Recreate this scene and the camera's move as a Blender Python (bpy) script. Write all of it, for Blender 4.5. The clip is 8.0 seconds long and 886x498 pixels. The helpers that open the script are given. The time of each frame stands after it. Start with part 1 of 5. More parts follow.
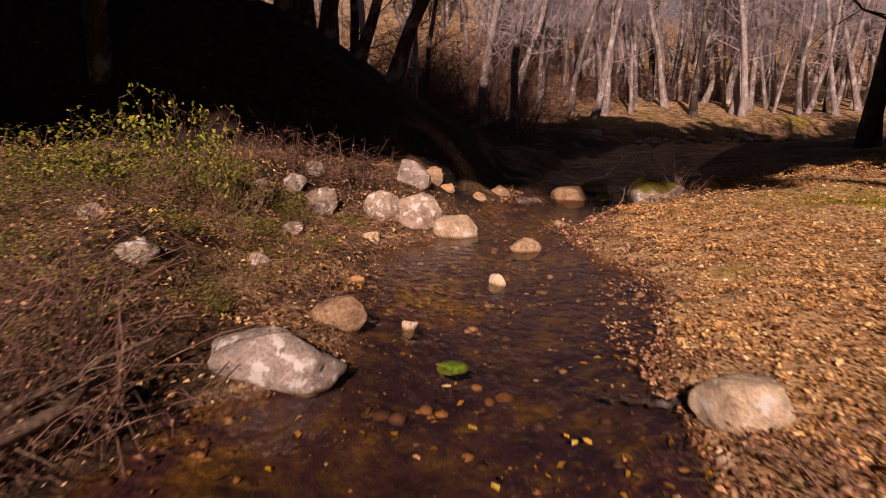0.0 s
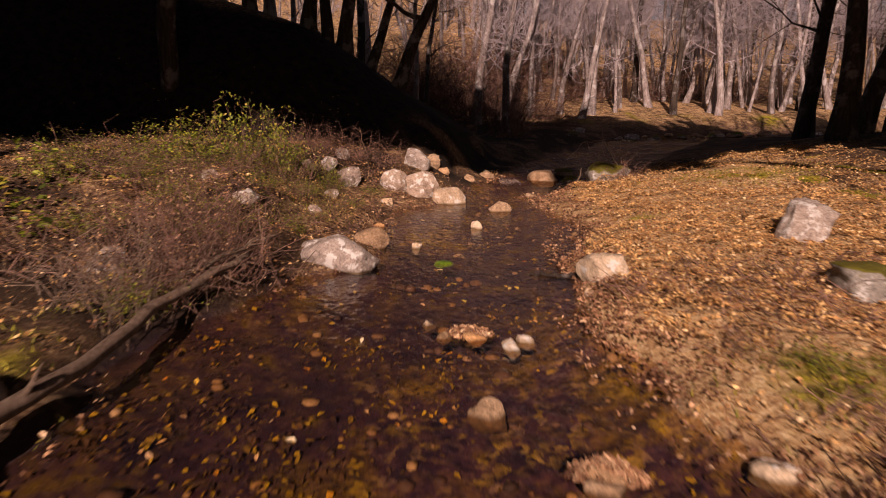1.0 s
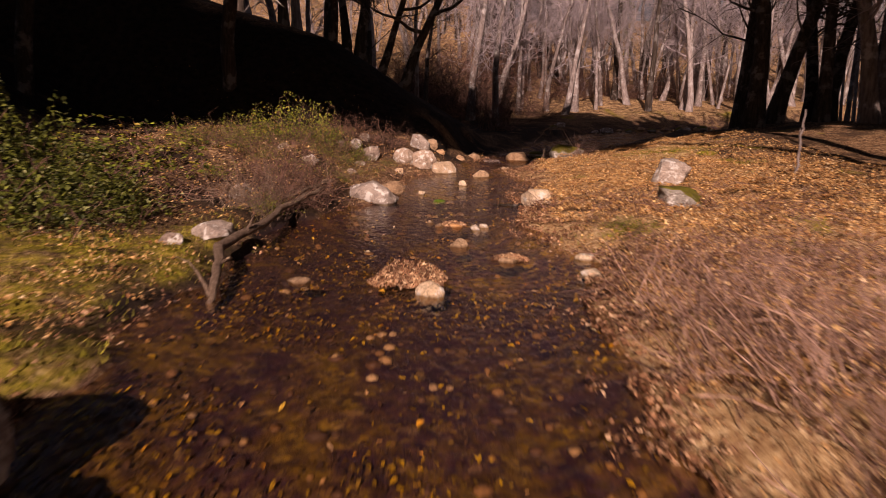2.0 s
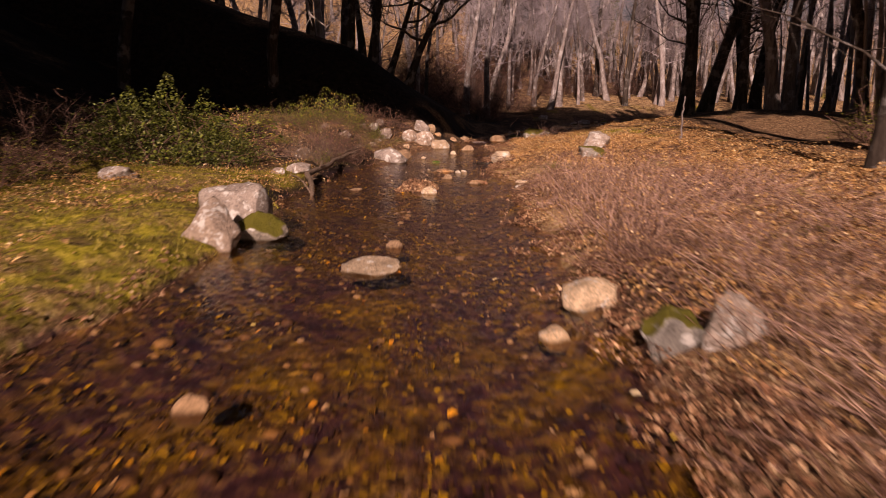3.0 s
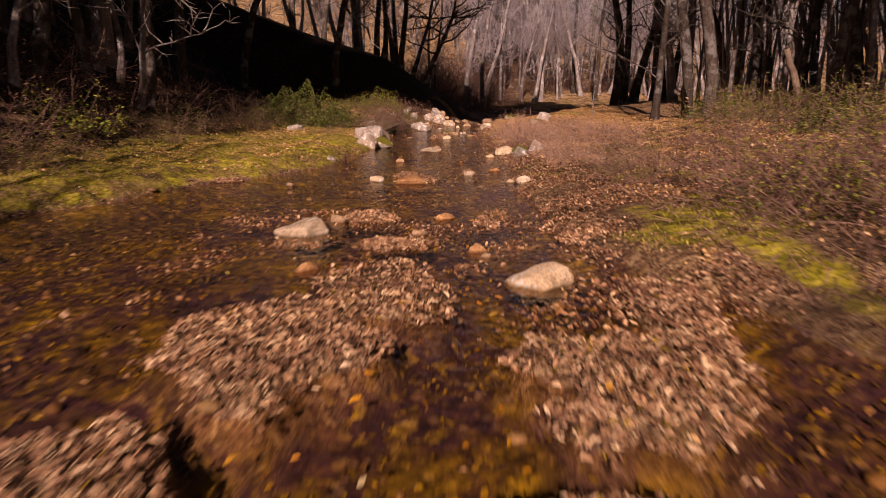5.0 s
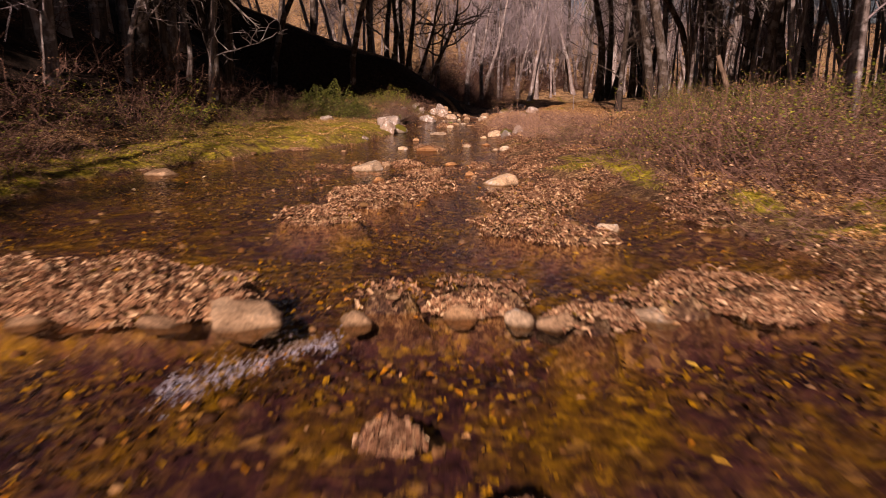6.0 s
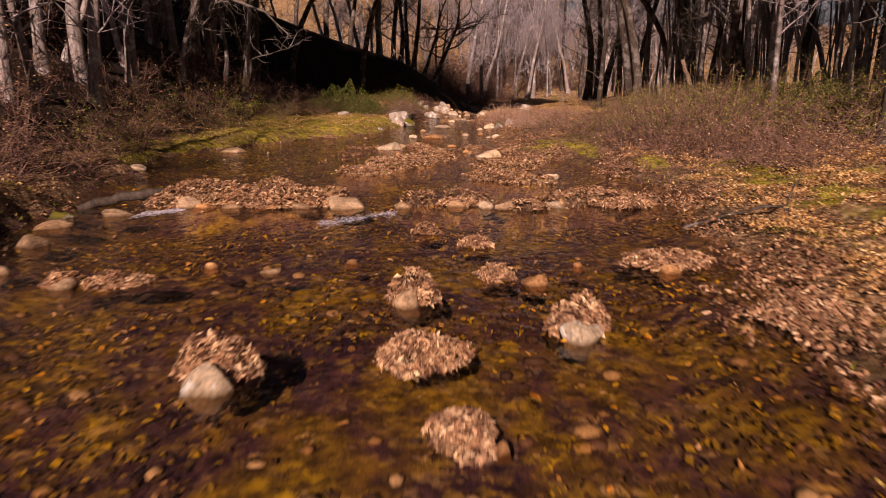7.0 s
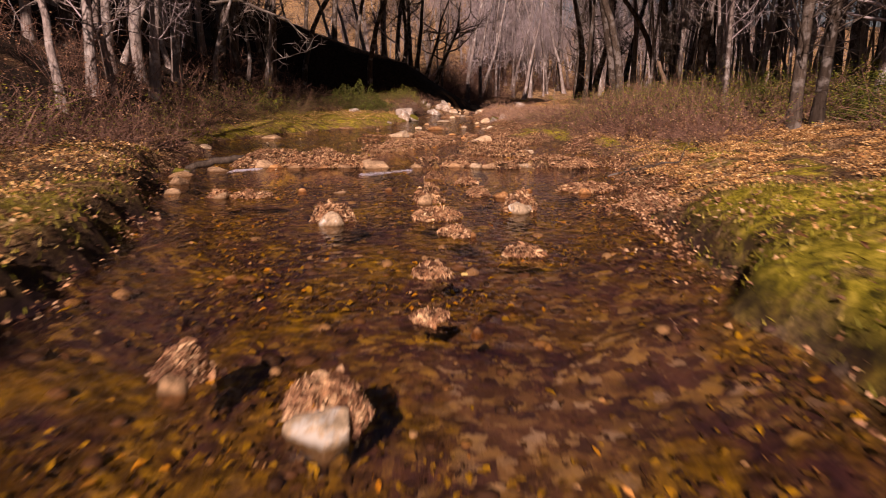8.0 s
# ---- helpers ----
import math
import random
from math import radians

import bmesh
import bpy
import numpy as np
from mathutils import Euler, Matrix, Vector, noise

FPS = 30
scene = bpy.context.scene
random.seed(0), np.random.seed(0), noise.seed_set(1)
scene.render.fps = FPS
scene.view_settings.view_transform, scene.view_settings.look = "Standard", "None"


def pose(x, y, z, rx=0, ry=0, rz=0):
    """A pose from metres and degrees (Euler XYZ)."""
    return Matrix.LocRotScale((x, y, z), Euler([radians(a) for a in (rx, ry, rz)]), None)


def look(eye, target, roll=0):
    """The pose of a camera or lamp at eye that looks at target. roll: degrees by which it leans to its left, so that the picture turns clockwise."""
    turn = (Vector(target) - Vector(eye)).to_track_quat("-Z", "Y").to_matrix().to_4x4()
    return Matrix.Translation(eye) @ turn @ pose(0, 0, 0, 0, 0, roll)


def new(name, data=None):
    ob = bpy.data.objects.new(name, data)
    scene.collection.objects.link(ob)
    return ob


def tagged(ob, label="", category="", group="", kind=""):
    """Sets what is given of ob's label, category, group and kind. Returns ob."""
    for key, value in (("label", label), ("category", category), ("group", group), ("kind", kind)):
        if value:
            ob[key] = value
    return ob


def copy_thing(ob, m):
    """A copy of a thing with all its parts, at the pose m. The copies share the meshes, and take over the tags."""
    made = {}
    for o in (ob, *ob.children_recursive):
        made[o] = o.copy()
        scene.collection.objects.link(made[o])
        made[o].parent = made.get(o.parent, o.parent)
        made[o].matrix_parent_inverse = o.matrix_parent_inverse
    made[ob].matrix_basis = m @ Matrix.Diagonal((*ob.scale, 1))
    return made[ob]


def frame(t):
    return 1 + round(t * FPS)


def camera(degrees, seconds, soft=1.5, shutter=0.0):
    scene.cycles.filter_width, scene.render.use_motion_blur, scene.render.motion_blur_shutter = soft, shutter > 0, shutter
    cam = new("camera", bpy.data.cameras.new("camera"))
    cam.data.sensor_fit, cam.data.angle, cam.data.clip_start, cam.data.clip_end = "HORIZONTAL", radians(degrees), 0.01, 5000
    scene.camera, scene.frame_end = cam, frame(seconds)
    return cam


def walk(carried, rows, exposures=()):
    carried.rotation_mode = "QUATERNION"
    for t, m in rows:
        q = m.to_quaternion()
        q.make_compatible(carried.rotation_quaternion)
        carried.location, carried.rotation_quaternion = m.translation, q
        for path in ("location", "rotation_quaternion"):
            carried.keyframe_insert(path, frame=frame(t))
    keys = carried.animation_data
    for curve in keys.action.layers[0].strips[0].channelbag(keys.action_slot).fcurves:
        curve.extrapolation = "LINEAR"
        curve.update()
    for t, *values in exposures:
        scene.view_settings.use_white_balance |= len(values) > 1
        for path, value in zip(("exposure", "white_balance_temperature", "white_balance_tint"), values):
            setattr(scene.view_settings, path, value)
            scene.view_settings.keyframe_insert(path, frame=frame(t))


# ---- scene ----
cam = camera(66.0, 8.0, soft=0.85, shutter=0.35)
PATH = [
    (0, (0.027, 0.199, 1.777), (0.025, 2.15, 1.336), 1.0),
    (0.5, (0.066, -1.129, 1.781), (0.061, 0.823, 1.343), 0.7),
    (1, (0.109, -2.804, 1.785), (0.104, -0.852, 1.35), 0.6),
    (1.5, (0.133, -4.807, 1.765), (0.131, -2.855, 1.33), 0.6),
    (2.8, (0.279, -11.287, 1.622), (0.275, -9.335, 1.186), -0.0),
    (3, (0.314, -12.407, 1.57), (0.309, -10.455, 1.134), -0.0),
    (3.5, (0.4, -15.25, 1.521), (0.389, -13.299, 1.081), -0.0),
    (4, (0.367, -18.28, 1.453), (0.359, -16.328, 1.018), -0.1),
    (4.5, (0.18, -21.266, 1.449), (0.17, -19.314, 1.012), -0.2),
    (5.8, (-0.104, -28.203, 1.341), (-0.108, -26.253, 0.899), -0.1),
    (6, (-0.087, -29.2, 1.324), (-0.098, -27.25, 0.882), -0.1),
    (6.5, (-0.078, -31.307, 1.3), (-0.093, -29.356, 0.86), -0.0),
    (7, (-0.094, -33.124, 1.288), (-0.11, -31.173, 0.844), -0.0),
    (7.5, (-0.101, -34.625, 1.214), (-0.119, -32.675, 0.771), 0.0),
    (8, (-0.091, -36.42, 1.156), (-0.109, -34.47, 0.716), -0.0),
]
walk(cam, [(t, look(eye, target, roll)) for t, eye, target, roll in PATH], [(0.0, 0.02, 7450, 41), (3.0, 0.0, 7450, 41), (4.5, 0.06, 7450, 41), (6.0, 0.10, 7450, 40), (8.0, 0.16, 7450, 39)])

# ---- light ----
SUN_TO = Vector((-0.116, -0.875, 0.469)).normalized()
world = bpy.data.worlds.new("sky")
scene.world = world
world.use_nodes = True
wn = world.node_tree
sky = wn.nodes.new("ShaderNodeTexSky")
sky.sky_type, sky.sun_disc = "NISHITA", False
sky.sun_elevation = math.asin(SUN_TO.z)
sky.sun_rotation = math.atan2(SUN_TO.x, SUN_TO.y)
wn.links.new(sky.outputs[0], wn.nodes["Background"].inputs[0])
wn.nodes["Background"].inputs[1].default_value = 0.025
sun = new("sun", bpy.data.lights.new("sun", "SUN"))
sun.data.energy, sun.data.angle, sun.data.color = 5.0, radians(0.53), (1.0, 0.91, 0.79)
sun.matrix_world = look((0, 0, 40), Vector((0, 0, 40)) - SUN_TO)

# ---- materials ----


def material(name, rough=0.9, spec=0.3):
    m = bpy.data.materials.new(name)
    m.use_nodes = True
    b = m.node_tree.nodes["Principled BSDF"]
    b.inputs["Roughness"].default_value = rough
    b.inputs["Specular IOR Level"].default_value = spec
    return m, m.node_tree, b


def node(nt, kind, inputs=(), **attrs):
    n = nt.nodes.new("ShaderNode" + kind)
    for k, v in attrs.items():
        setattr(n, k, v)
    for k, v in dict(inputs).items():
        if isinstance(v, bpy.types.NodeSocket):
            nt.links.new(v, n.inputs[k])
        else:
            n.inputs[k].default_value = v
    return n


def ramp(nt, fac, stops):
    n = nt.nodes.new("ShaderNodeValToRGB")
    nt.links.new(fac, n.inputs[0])
    e = n.color_ramp.elements
    while len(e) < len(stops):
        e.new(0.5)
    for el, (p, c) in zip(e, stops):
        el.position, el.color = p, (*c, 1) if len(c) == 3 else c
    return n.outputs[0]


def mix(nt, fac, a, b, mode="MIX"):
    n = nt.nodes.new("ShaderNodeMix")
    n.data_type, n.blend_type = "RGBA", mode
    for sock, v in ((n.inputs[0], fac), (n.inputs[6], a), (n.inputs[7], b)):
        if isinstance(v, bpy.types.NodeSocket):
            nt.links.new(v, sock)
        elif isinstance(v, (int, float)):
            sock.default_value = v
        else:
            sock.default_value = (*v, 1)
    return n.outputs[2]


def where(nt):
    return node(nt, "NewGeometry").outputs["Position"]


def local(nt):
    return node(nt, "TexCoord").outputs["Object"]


def noise_tex(nt, vec, scale, detail=4.0, rough=0.6):
    return node(nt, "TexNoise", {"Vector": vec, "Scale": scale, "Detail": detail, "Roughness": rough}).outputs["Fac"]


def bump(nt, b, height, strength, dist=0.02):
    n = node(nt, "Bump", {"Height": height, "Strength": strength, "Distance": dist})
    nt.links.new(n.outputs[0], b.inputs["Normal"])


def ground_material():
    m, nt, b = material("forest_floor", 0.95, 0.15)
    p = where(nt)
    jit = node(nt, "TexNoise", {"Vector": p, "Scale": 9.0, "Detail": 3.0}).outputs["Color"]
    pj = node(nt, "VectorMath", {0: p, 1: node(nt, "VectorMath", {0: jit, "Scale": 0.22}, operation="SCALE").outputs[0]}, operation="ADD").outputs[0]
    rag = node(nt, "TexNoise", {"Vector": p, "Scale": 70.0, "Detail": 4.0}).outputs["Color"]
    pr = node(nt, "VectorMath", {0: pj, 1: node(nt, "VectorMath", {0: rag, "Scale": 0.05}, operation="SCALE").outputs[0]}, operation="ADD").outputs[0]
    vor = node(nt, "TexVoronoi", {"Vector": pr, "Scale": 27.0, "Randomness": 1.0})
    over = node(nt, "TexVoronoi", {"Vector": pr, "Scale": 44.0, "Randomness": 1.0})
    one = node(nt, "SeparateColor", {"Color": vor.outputs["Color"]}).outputs[0]
    two = node(nt, "SeparateColor", {"Color": over.outputs["Color"]}).outputs[1]
    cell = node(nt, "Math", {0: one, 1: 0.55, 2: node(nt, "Math", {0: two, 1: 0.45}, operation="MULTIPLY").outputs[0]}, operation="MULTIPLY_ADD").outputs[0]
    litter = ramp(nt, cell, [(0.15, (0.025, 0.012, 0.008)), (0.4, (0.13, 0.064, 0.032)), (0.65, (0.34, 0.19, 0.09)), (0.9, (0.66, 0.45, 0.25))])
    big = noise_tex(nt, p, 0.7, 5.0)
    soil = ramp(nt, noise_tex(nt, p, 9.0), [(0.3, (0.016, 0.010, 0.007)), (0.75, (0.09, 0.05, 0.028))])
    col = mix(nt, ramp(nt, big, [(0.46, (0, 0, 0)), (0.62, (0.8, 0.8, 0.8))]), litter, soil)
    carpet = ramp(nt, cell, [(0.10, (0.14, 0.066, 0.034)), (0.30, (0.42, 0.225, 0.10)), (0.65, (0.64, 0.42, 0.20)), (0.9, (0.82, 0.60, 0.34))])
    cover = node(nt, "Attribute", attribute_name="carpet").outputs["Fac"]
    cn = node(nt, "Math", {0: cover, 1: noise_tex(nt, p, 3.0, 6.0, 0.7)}, operation="MULTIPLY").outputs[0]
    col = mix(nt, ramp(nt, cn, [(0.36, (0, 0, 0)), (0.46, (1, 1, 1))]), col, carpet)
    g = node(nt, "Attribute", attribute_name="grass").outputs["Fac"]
    gn = node(nt, "Math", {0: g, 1: noise_tex(nt, p, 2.6, 6.0, 0.7)}, operation="MULTIPLY").outputs[0]
    green = ramp(nt, noise_tex(nt, p, 8.0, 9.0, 0.78), [(0.37, (0.05, 0.045, 0.006)), (0.50, (0.29, 0.24, 0.017)), (0.63, (0.64, 0.49, 0.07))])
    # Dark streaks put branch shadows on the moss into its colour.
    wide = node(nt, "Mapping", {"Vector": p, "Scale": (0.9, 1.5, 1.0), "Rotation": (0, 0, 0.4)}).outputs[0]
    green = mix(nt, ramp(nt, noise_tex(nt, wide, 1.7, 8.0, 0.72), [(0.38, (0, 0, 0)), (0.46, (1, 1, 1))]), (0.06, 0.04, 0.012), green)
    col = mix(nt, ramp(nt, gn, [(0.30, (0, 0, 0)), (0.50, (1, 1, 1))]), col, green)
    # Shade painted into the ground colour wherever the bare mask is set.
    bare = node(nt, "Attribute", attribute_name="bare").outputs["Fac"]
    shade_tone = ramp(nt, noise_tex(nt, p, 6.0, 6.0), [(0.3, (0.008, 0.006, 0.005)), (0.75, (0.045, 0.028, 0.018))])
    col = mix(nt, bare, col, shade_tone)
    bed = node(nt, "Attribute", attribute_name="bed").outputs["Fac"]
    deep_dark = node(nt, "Attribute", attribute_name="deep_dark").outputs["Fac"]
    clump = node(nt, "TexVoronoi", {"Vector": pr, "Scale": 13.0, "Randomness": 1.0})
    pick = node(nt, "SeparateColor", {"Color": clump.outputs["Color"]}).outputs[1]
    drift = noise_tex(nt, node(nt, "Mapping", {"Vector": p, "Scale": (1.0, 0.6, 1.0)}).outputs[0], 1.7, 6.0, 0.62)
    # Dark purples hold the sky's sheen on the water in the bed colour.
    bn = ramp(nt, drift, [(0.36, (0.034, 0.014, 0.038)), (0.48, (0.085, 0.038, 0.060)), (0.56, (0.15, 0.086, 0.022)), (0.70, (0.30, 0.20, 0.010))])
    bits = ramp(nt, pick, [(0.0, (0.012, 0.006, 0.012)), (0.45, (0.06, 0.034, 0.024)), (0.70, (0.24, 0.165, 0.010)), (0.90, (0.58, 0.41, 0.010)), (1.0, (0.60, 0.42, 0.24))])
    bn = mix(nt, ramp(nt, noise_tex(nt, p, 3.2, 5.0, 0.65), [(0.42, (0.08, 0.08, 0.08)), (0.64, (0.55, 0.55, 0.55))]), bn, bits)
    fine = ramp(nt, noise_tex(nt, p, 8.0, 8.0, 0.75), [(0.38, (0.28, 0.22, 0.32)), (0.49, (0.9, 0.85, 0.92)), (0.60, (1.8, 1.7, 1.2))])
    bn = mix(nt, 1.0, bn, fine, "MULTIPLY")
    deep_bed = ramp(nt, noise_tex(nt, p, 2.5, 8.0, 0.7), [(0.40, (0.018, 0.008, 0.020)), (0.54, (0.048, 0.022, 0.036)), (0.64, (0.13, 0.080, 0.010)), (0.75, (0.32, 0.21, 0.012))])
    # Pale stones, and the bright sky reflection there painted into the bed colour.
    gravel_sheen = node(nt, "Attribute", attribute_name="gravel_sheen").outputs["Fac"]
    stony = ramp(nt, pick, [(0.0, (0.07, 0.04, 0.04)), (0.5, (0.22, 0.12, 0.075)), (0.85, (0.50, 0.33, 0.16)), (1.0, (0.66, 0.54, 0.46))])
    bn = mix(nt, node(nt, "Math", {0: gravel_sheen, 1: ramp(nt, noise_tex(nt, p, 2.2, 5.0), [(0.40, (0, 0, 0)), (0.58, (1, 1, 1))])}, operation="MULTIPLY").outputs[0], bn, stony)
    col = mix(nt, bed, col, mix(nt, deep_dark, bn, deep_bed))
    nt.links.new(col, b.inputs["Base Color"])
    bump(nt, b, noise_tex(nt, p, 34.0, 5.0, 0.7), 0.8, 0.03)
    return m


def leaf_material(name, stops, rough=0.75, clump=0.0):
    m, nt, b = material(name, rough, 0.25)
    rnd = node(nt, "NewGeometry").outputs["Random Per Island"]
    col = ramp(nt, rnd, stops)
    col = mix(nt, ramp(nt, noise_tex(nt, where(nt), 75.0, 2.0), [(0.34, (0.55, 0.55, 0.55)), (0.56, (1, 1, 1))]), (0.05, 0.03, 0.016), col)
    damp = ramp(nt, noise_tex(nt, where(nt), 3.2, 6.0, 0.72), [(0.34, (0.45, 0.36, 0.33)), (0.45, (0.90, 0.84, 0.80)), (0.58, (1.16, 1.10, 1.00))])
    col = mix(nt, 1.0, col, damp, "MULTIPLY")
    clot = ramp(nt, noise_tex(nt, where(nt), 10.0, 4.0, 0.6), [(0.38, (0.42, 0.36, 0.33)), (0.50, (0.95, 0.93, 0.90)), (0.60, (1.18, 1.16, 1.12))])
    col = mix(nt, clump, col, mix(nt, 1.0, col, clot, "MULTIPLY"))
    nt.links.new(col, b.inputs["Base Color"])
    return m


def rock_material(name, stops, lichen=0.0, moss=0.0):
    m, nt, b = material(name, 0.85, 0.3)
    p = local(nt)
    rnd = node(nt, "ObjectInfo").outputs["Random"]
    off = node(nt, "VectorMath", {0: p, 1: node(nt, "CombineXYZ", {0: rnd, 1: rnd, 2: rnd}).outputs[0]}, operation="ADD").outputs[0]
    col = ramp(nt, noise_tex(nt, off, 5.0, 10.0, 0.72), stops)
    grain = ramp(nt, noise_tex(nt, off, 42.0, 6.0, 0.8), [(0.35, (0.55, 0.52, 0.50)), (0.48, (1.15, 1.12, 1.08)), (0.62, (1.6, 1.55, 1.45))])
    col = mix(nt, 1.0, col, grain, "MULTIPLY")
    tint = ramp(nt, rnd, [(0.0, (0.72, 0.66, 0.62)), (0.5, (1, 1, 1)), (1.0, (1.05, 0.92, 0.78))])
    col = mix(nt, 1.0, col, tint, "MULTIPLY")
    if lichen:
        ln = ramp(nt, noise_tex(nt, off, 8.0, 9.0, 0.68), [(0.60 - lichen, (0, 0, 0)), (0.66 - lichen, (0.85, 0.85, 0.85))])
        col = mix(nt, ln, col, (0.74, 0.70, 0.63))
    if moss:
        up = node(nt, "SeparateXYZ", {0: node(nt, "NewGeometry").outputs["Normal"]}).outputs[2]
        k = node(nt, "Math", {0: up, 1: noise_tex(nt, off, 4.0, 6.0)}, operation="MULTIPLY").outputs[0]
        col = mix(nt, ramp(nt, k, [(0.5 - moss, (0, 0, 0)), (0.6 - moss, (1, 1, 1))]), col, (0.14, 0.12, 0.012))
    z = node(nt, "SeparateXYZ", {0: where(nt)}).outputs[2]
    wet = ramp(nt, z, [(0.0, (0.30, 0.24, 0.17)), (0.035, (1, 1, 1))])
    col = mix(nt, 1.0, col, wet, "MULTIPLY")
    nt.links.new(col, b.inputs["Base Color"])
    bump(nt, b, noise_tex(nt, off, 16.0, 10.0, 0.78), 0.9, 0.035)
    return m


def bark_material(name, stops, scale=1.0, patch=0.0):
    m, nt, b = material(name, 0.9, 0.2)
    p = local(nt)
    st = node(nt, "Mapping", {"Vector": p, "Scale": (9.0 * scale, 9.0 * scale, 1.3 * scale)}).outputs[0]
    col = ramp(nt, noise_tex(nt, st, 2.0, 8.0, 0.7), stops)
    rnd = node(nt, "ObjectInfo").outputs["Random"]
    col = mix(nt, 1.0, col, ramp(nt, rnd, [(0, (0.55, 0.5, 0.46)), (1, (1.1, 1.05, 1.0))]), "MULTIPLY")
    if patch:
        pl = ramp(nt, noise_tex(nt, p, 2.4, 4.0), [(0.52, (0, 0, 0)), (0.6, (patch, patch, patch))])
        col = mix(nt, pl, col, (0.52, 0.48, 0.45))
    nt.links.new(col, b.inputs["Base Color"])
    bump(nt, b, noise_tex(nt, st, 3.0, 8.0, 0.75), 0.8, 0.04)
    return m


def water_material():
    m = bpy.data.materials.new("stream_water")
    m.use_nodes = True
    nt = m.node_tree
    nt.nodes.remove(nt.nodes["Principled BSDF"])
    p = where(nt)
    st = node(nt, "Mapping", {"Vector": p, "Scale": (1.0, 0.55, 1.0)}).outputs[0]
    h = node(nt, "Math", {0: noise_tex(nt, st, 3.5, 3.0, 0.55), 1: noise_tex(nt, st, 14.0, 2.0, 0.5)}, operation="ADD").outputs[0]
    rush = node(nt, "MapRange", {0: node(nt, "SeparateXYZ", {0: p}).outputs[1], 1: 11.3, 2: 13.0, 3: 0.026, 4: 0.10}).outputs[0]
    bp = node(nt, "Bump", {"Height": h, "Strength": 0.6, "Distance": rush}).outputs[0]
    graze = node(nt, "LayerWeight", {"Blend": 0.5, "Normal": bp}).outputs["Facing"]
    fifth = node(nt, "Math", {0: graze, 1: 5.0}, operation="POWER").outputs[0]
    far = node(nt, "MapRange", {0: node(nt, "SeparateXYZ", {0: p}).outputs[1], 1: 9.5, 2: 12.5, 3: 0.66, 4: 0.2}).outputs[0]
    fr = node(nt, "Math", {0: fifth, 1: far, 2: 0.022}, operation="MULTIPLY_ADD").outputs[0]
    tr = node(nt, "BsdfTransparent", {"Color": (0.93, 0.82, 0.68, 1)}).outputs[0]
    gl = node(nt, "BsdfGlossy", {"Color": (1, 1, 1, 1), "Roughness": 0.07, "Normal": bp}).outputs[0]
    mx = node(nt, "MixShader", {0: fr, 1: tr, 2: gl}).outputs[0]
    nt.links.new(mx, nt.nodes["Material Output"].inputs["Surface"])
    return m


def plain(name, stops, scale, rough=0.9, strength=0.4):
    m, nt, b = material(name, rough, 0.25)
    n = noise_tex(nt, local(nt), scale, 6.0, 0.65)
    nt.links.new(ramp(nt, n, stops), b.inputs["Base Color"])
    bump(nt, b, n, strength, 0.02)
    return m


GROUND = ground_material()
WATER = water_material()
OAK = leaf_material("oak_litter", [(0.0, (0.17, 0.075, 0.035)), (0.18, (0.44, 0.23, 0.10)), (0.55, (0.64, 0.39, 0.15)), (0.88, (0.82, 0.57, 0.27)), (1.0, (0.90, 0.75, 0.49))], clump=1.0)
WETOAK = leaf_material("wet_oak_leaves", [(0.0, (0.055, 0.024, 0.017)), (0.35, (0.24, 0.115, 0.065)), (0.75, (0.52, 0.30, 0.17)), (1.0, (0.80, 0.59, 0.39))], 0.6, 0.9)
HEAPED = leaf_material("heaped_oak_leaves", [(0.0, (0.07, 0.030, 0.018)), (0.3, (0.27, 0.135, 0.075)), (0.7, (0.50, 0.30, 0.175)), (1.0, (0.80, 0.60, 0.38))], 0.7, 0.6)
SUNK = leaf_material("sunken_leaves", [(0.0, (0.025, 0.013, 0.012)), (0.5, (0.09, 0.045, 0.02)), (0.70, (0.20, 0.13, 0.010)), (0.92, (0.46, 0.31, 0.010)), (0.97, (0.58, 0.28, 0.02)), (1.0, (0.70, 0.56, 0.42))], 0.8)
BRAMBLE_LEAF = leaf_material("bramble_leaf", [(0.0, (0.03, 0.05, 0.008)), (0.5, (0.15, 0.19, 0.016)), (0.85, (0.32, 0.36, 0.04)), (1.0, (0.42, 0.27, 0.05))], 0.5)
SHRUB_LEAF = leaf_material("shrub_leaf", [(0.0, (0.02, 0.032, 0.008)), (0.5, (0.085, 0.11, 0.016)), (0.9, (0.20, 0.23, 0.035)), (1.0, (0.40, 0.42, 0.20))], 0.5)
# Foliage of the added crowns that block sun from above the view.
CROWN_LEAF = leaf_material("shade_crown", [(0.0, (0.02, 0.035, 0.01)), (1.0, (0.07, 0.09, 0.02))], 0.7)
IVY = leaf_material("ivy_leaf", [(0.0, (0.04, 0.055, 0.008)), (1.0, (0.22, 0.22, 0.02))], 0.5)
GRASS = leaf_material("grass_blade", [(0.0, (0.08, 0.09, 0.008)), (0.5, (0.26, 0.25, 0.02)), (0.8, (0.42, 0.37, 0.05)), (1.0, (0.55, 0.42, 0.16))], 0.7, 0.8)
LICHEN = rock_material("lichened_granite", [(0.3, (0.10, 0.078, 0.062)), (0.46, (0.29, 0.235, 0.20)), (0.75, (0.46, 0.39, 0.335))], lichen=0.07)
GRANITE = rock_material("tan_granite", [(0.28, (0.12, 0.07, 0.04)), (0.5, (0.40, 0.27, 0.165)), (0.75, (0.58, 0.43, 0.29))], lichen=0.0)
PALE = rock_material("pale_stone", [(0.28, (0.26, 0.19, 0.125)), (0.5, (0.56, 0.44, 0.31)), (0.75, (0.74, 0.62, 0.47))], lichen=0.05)
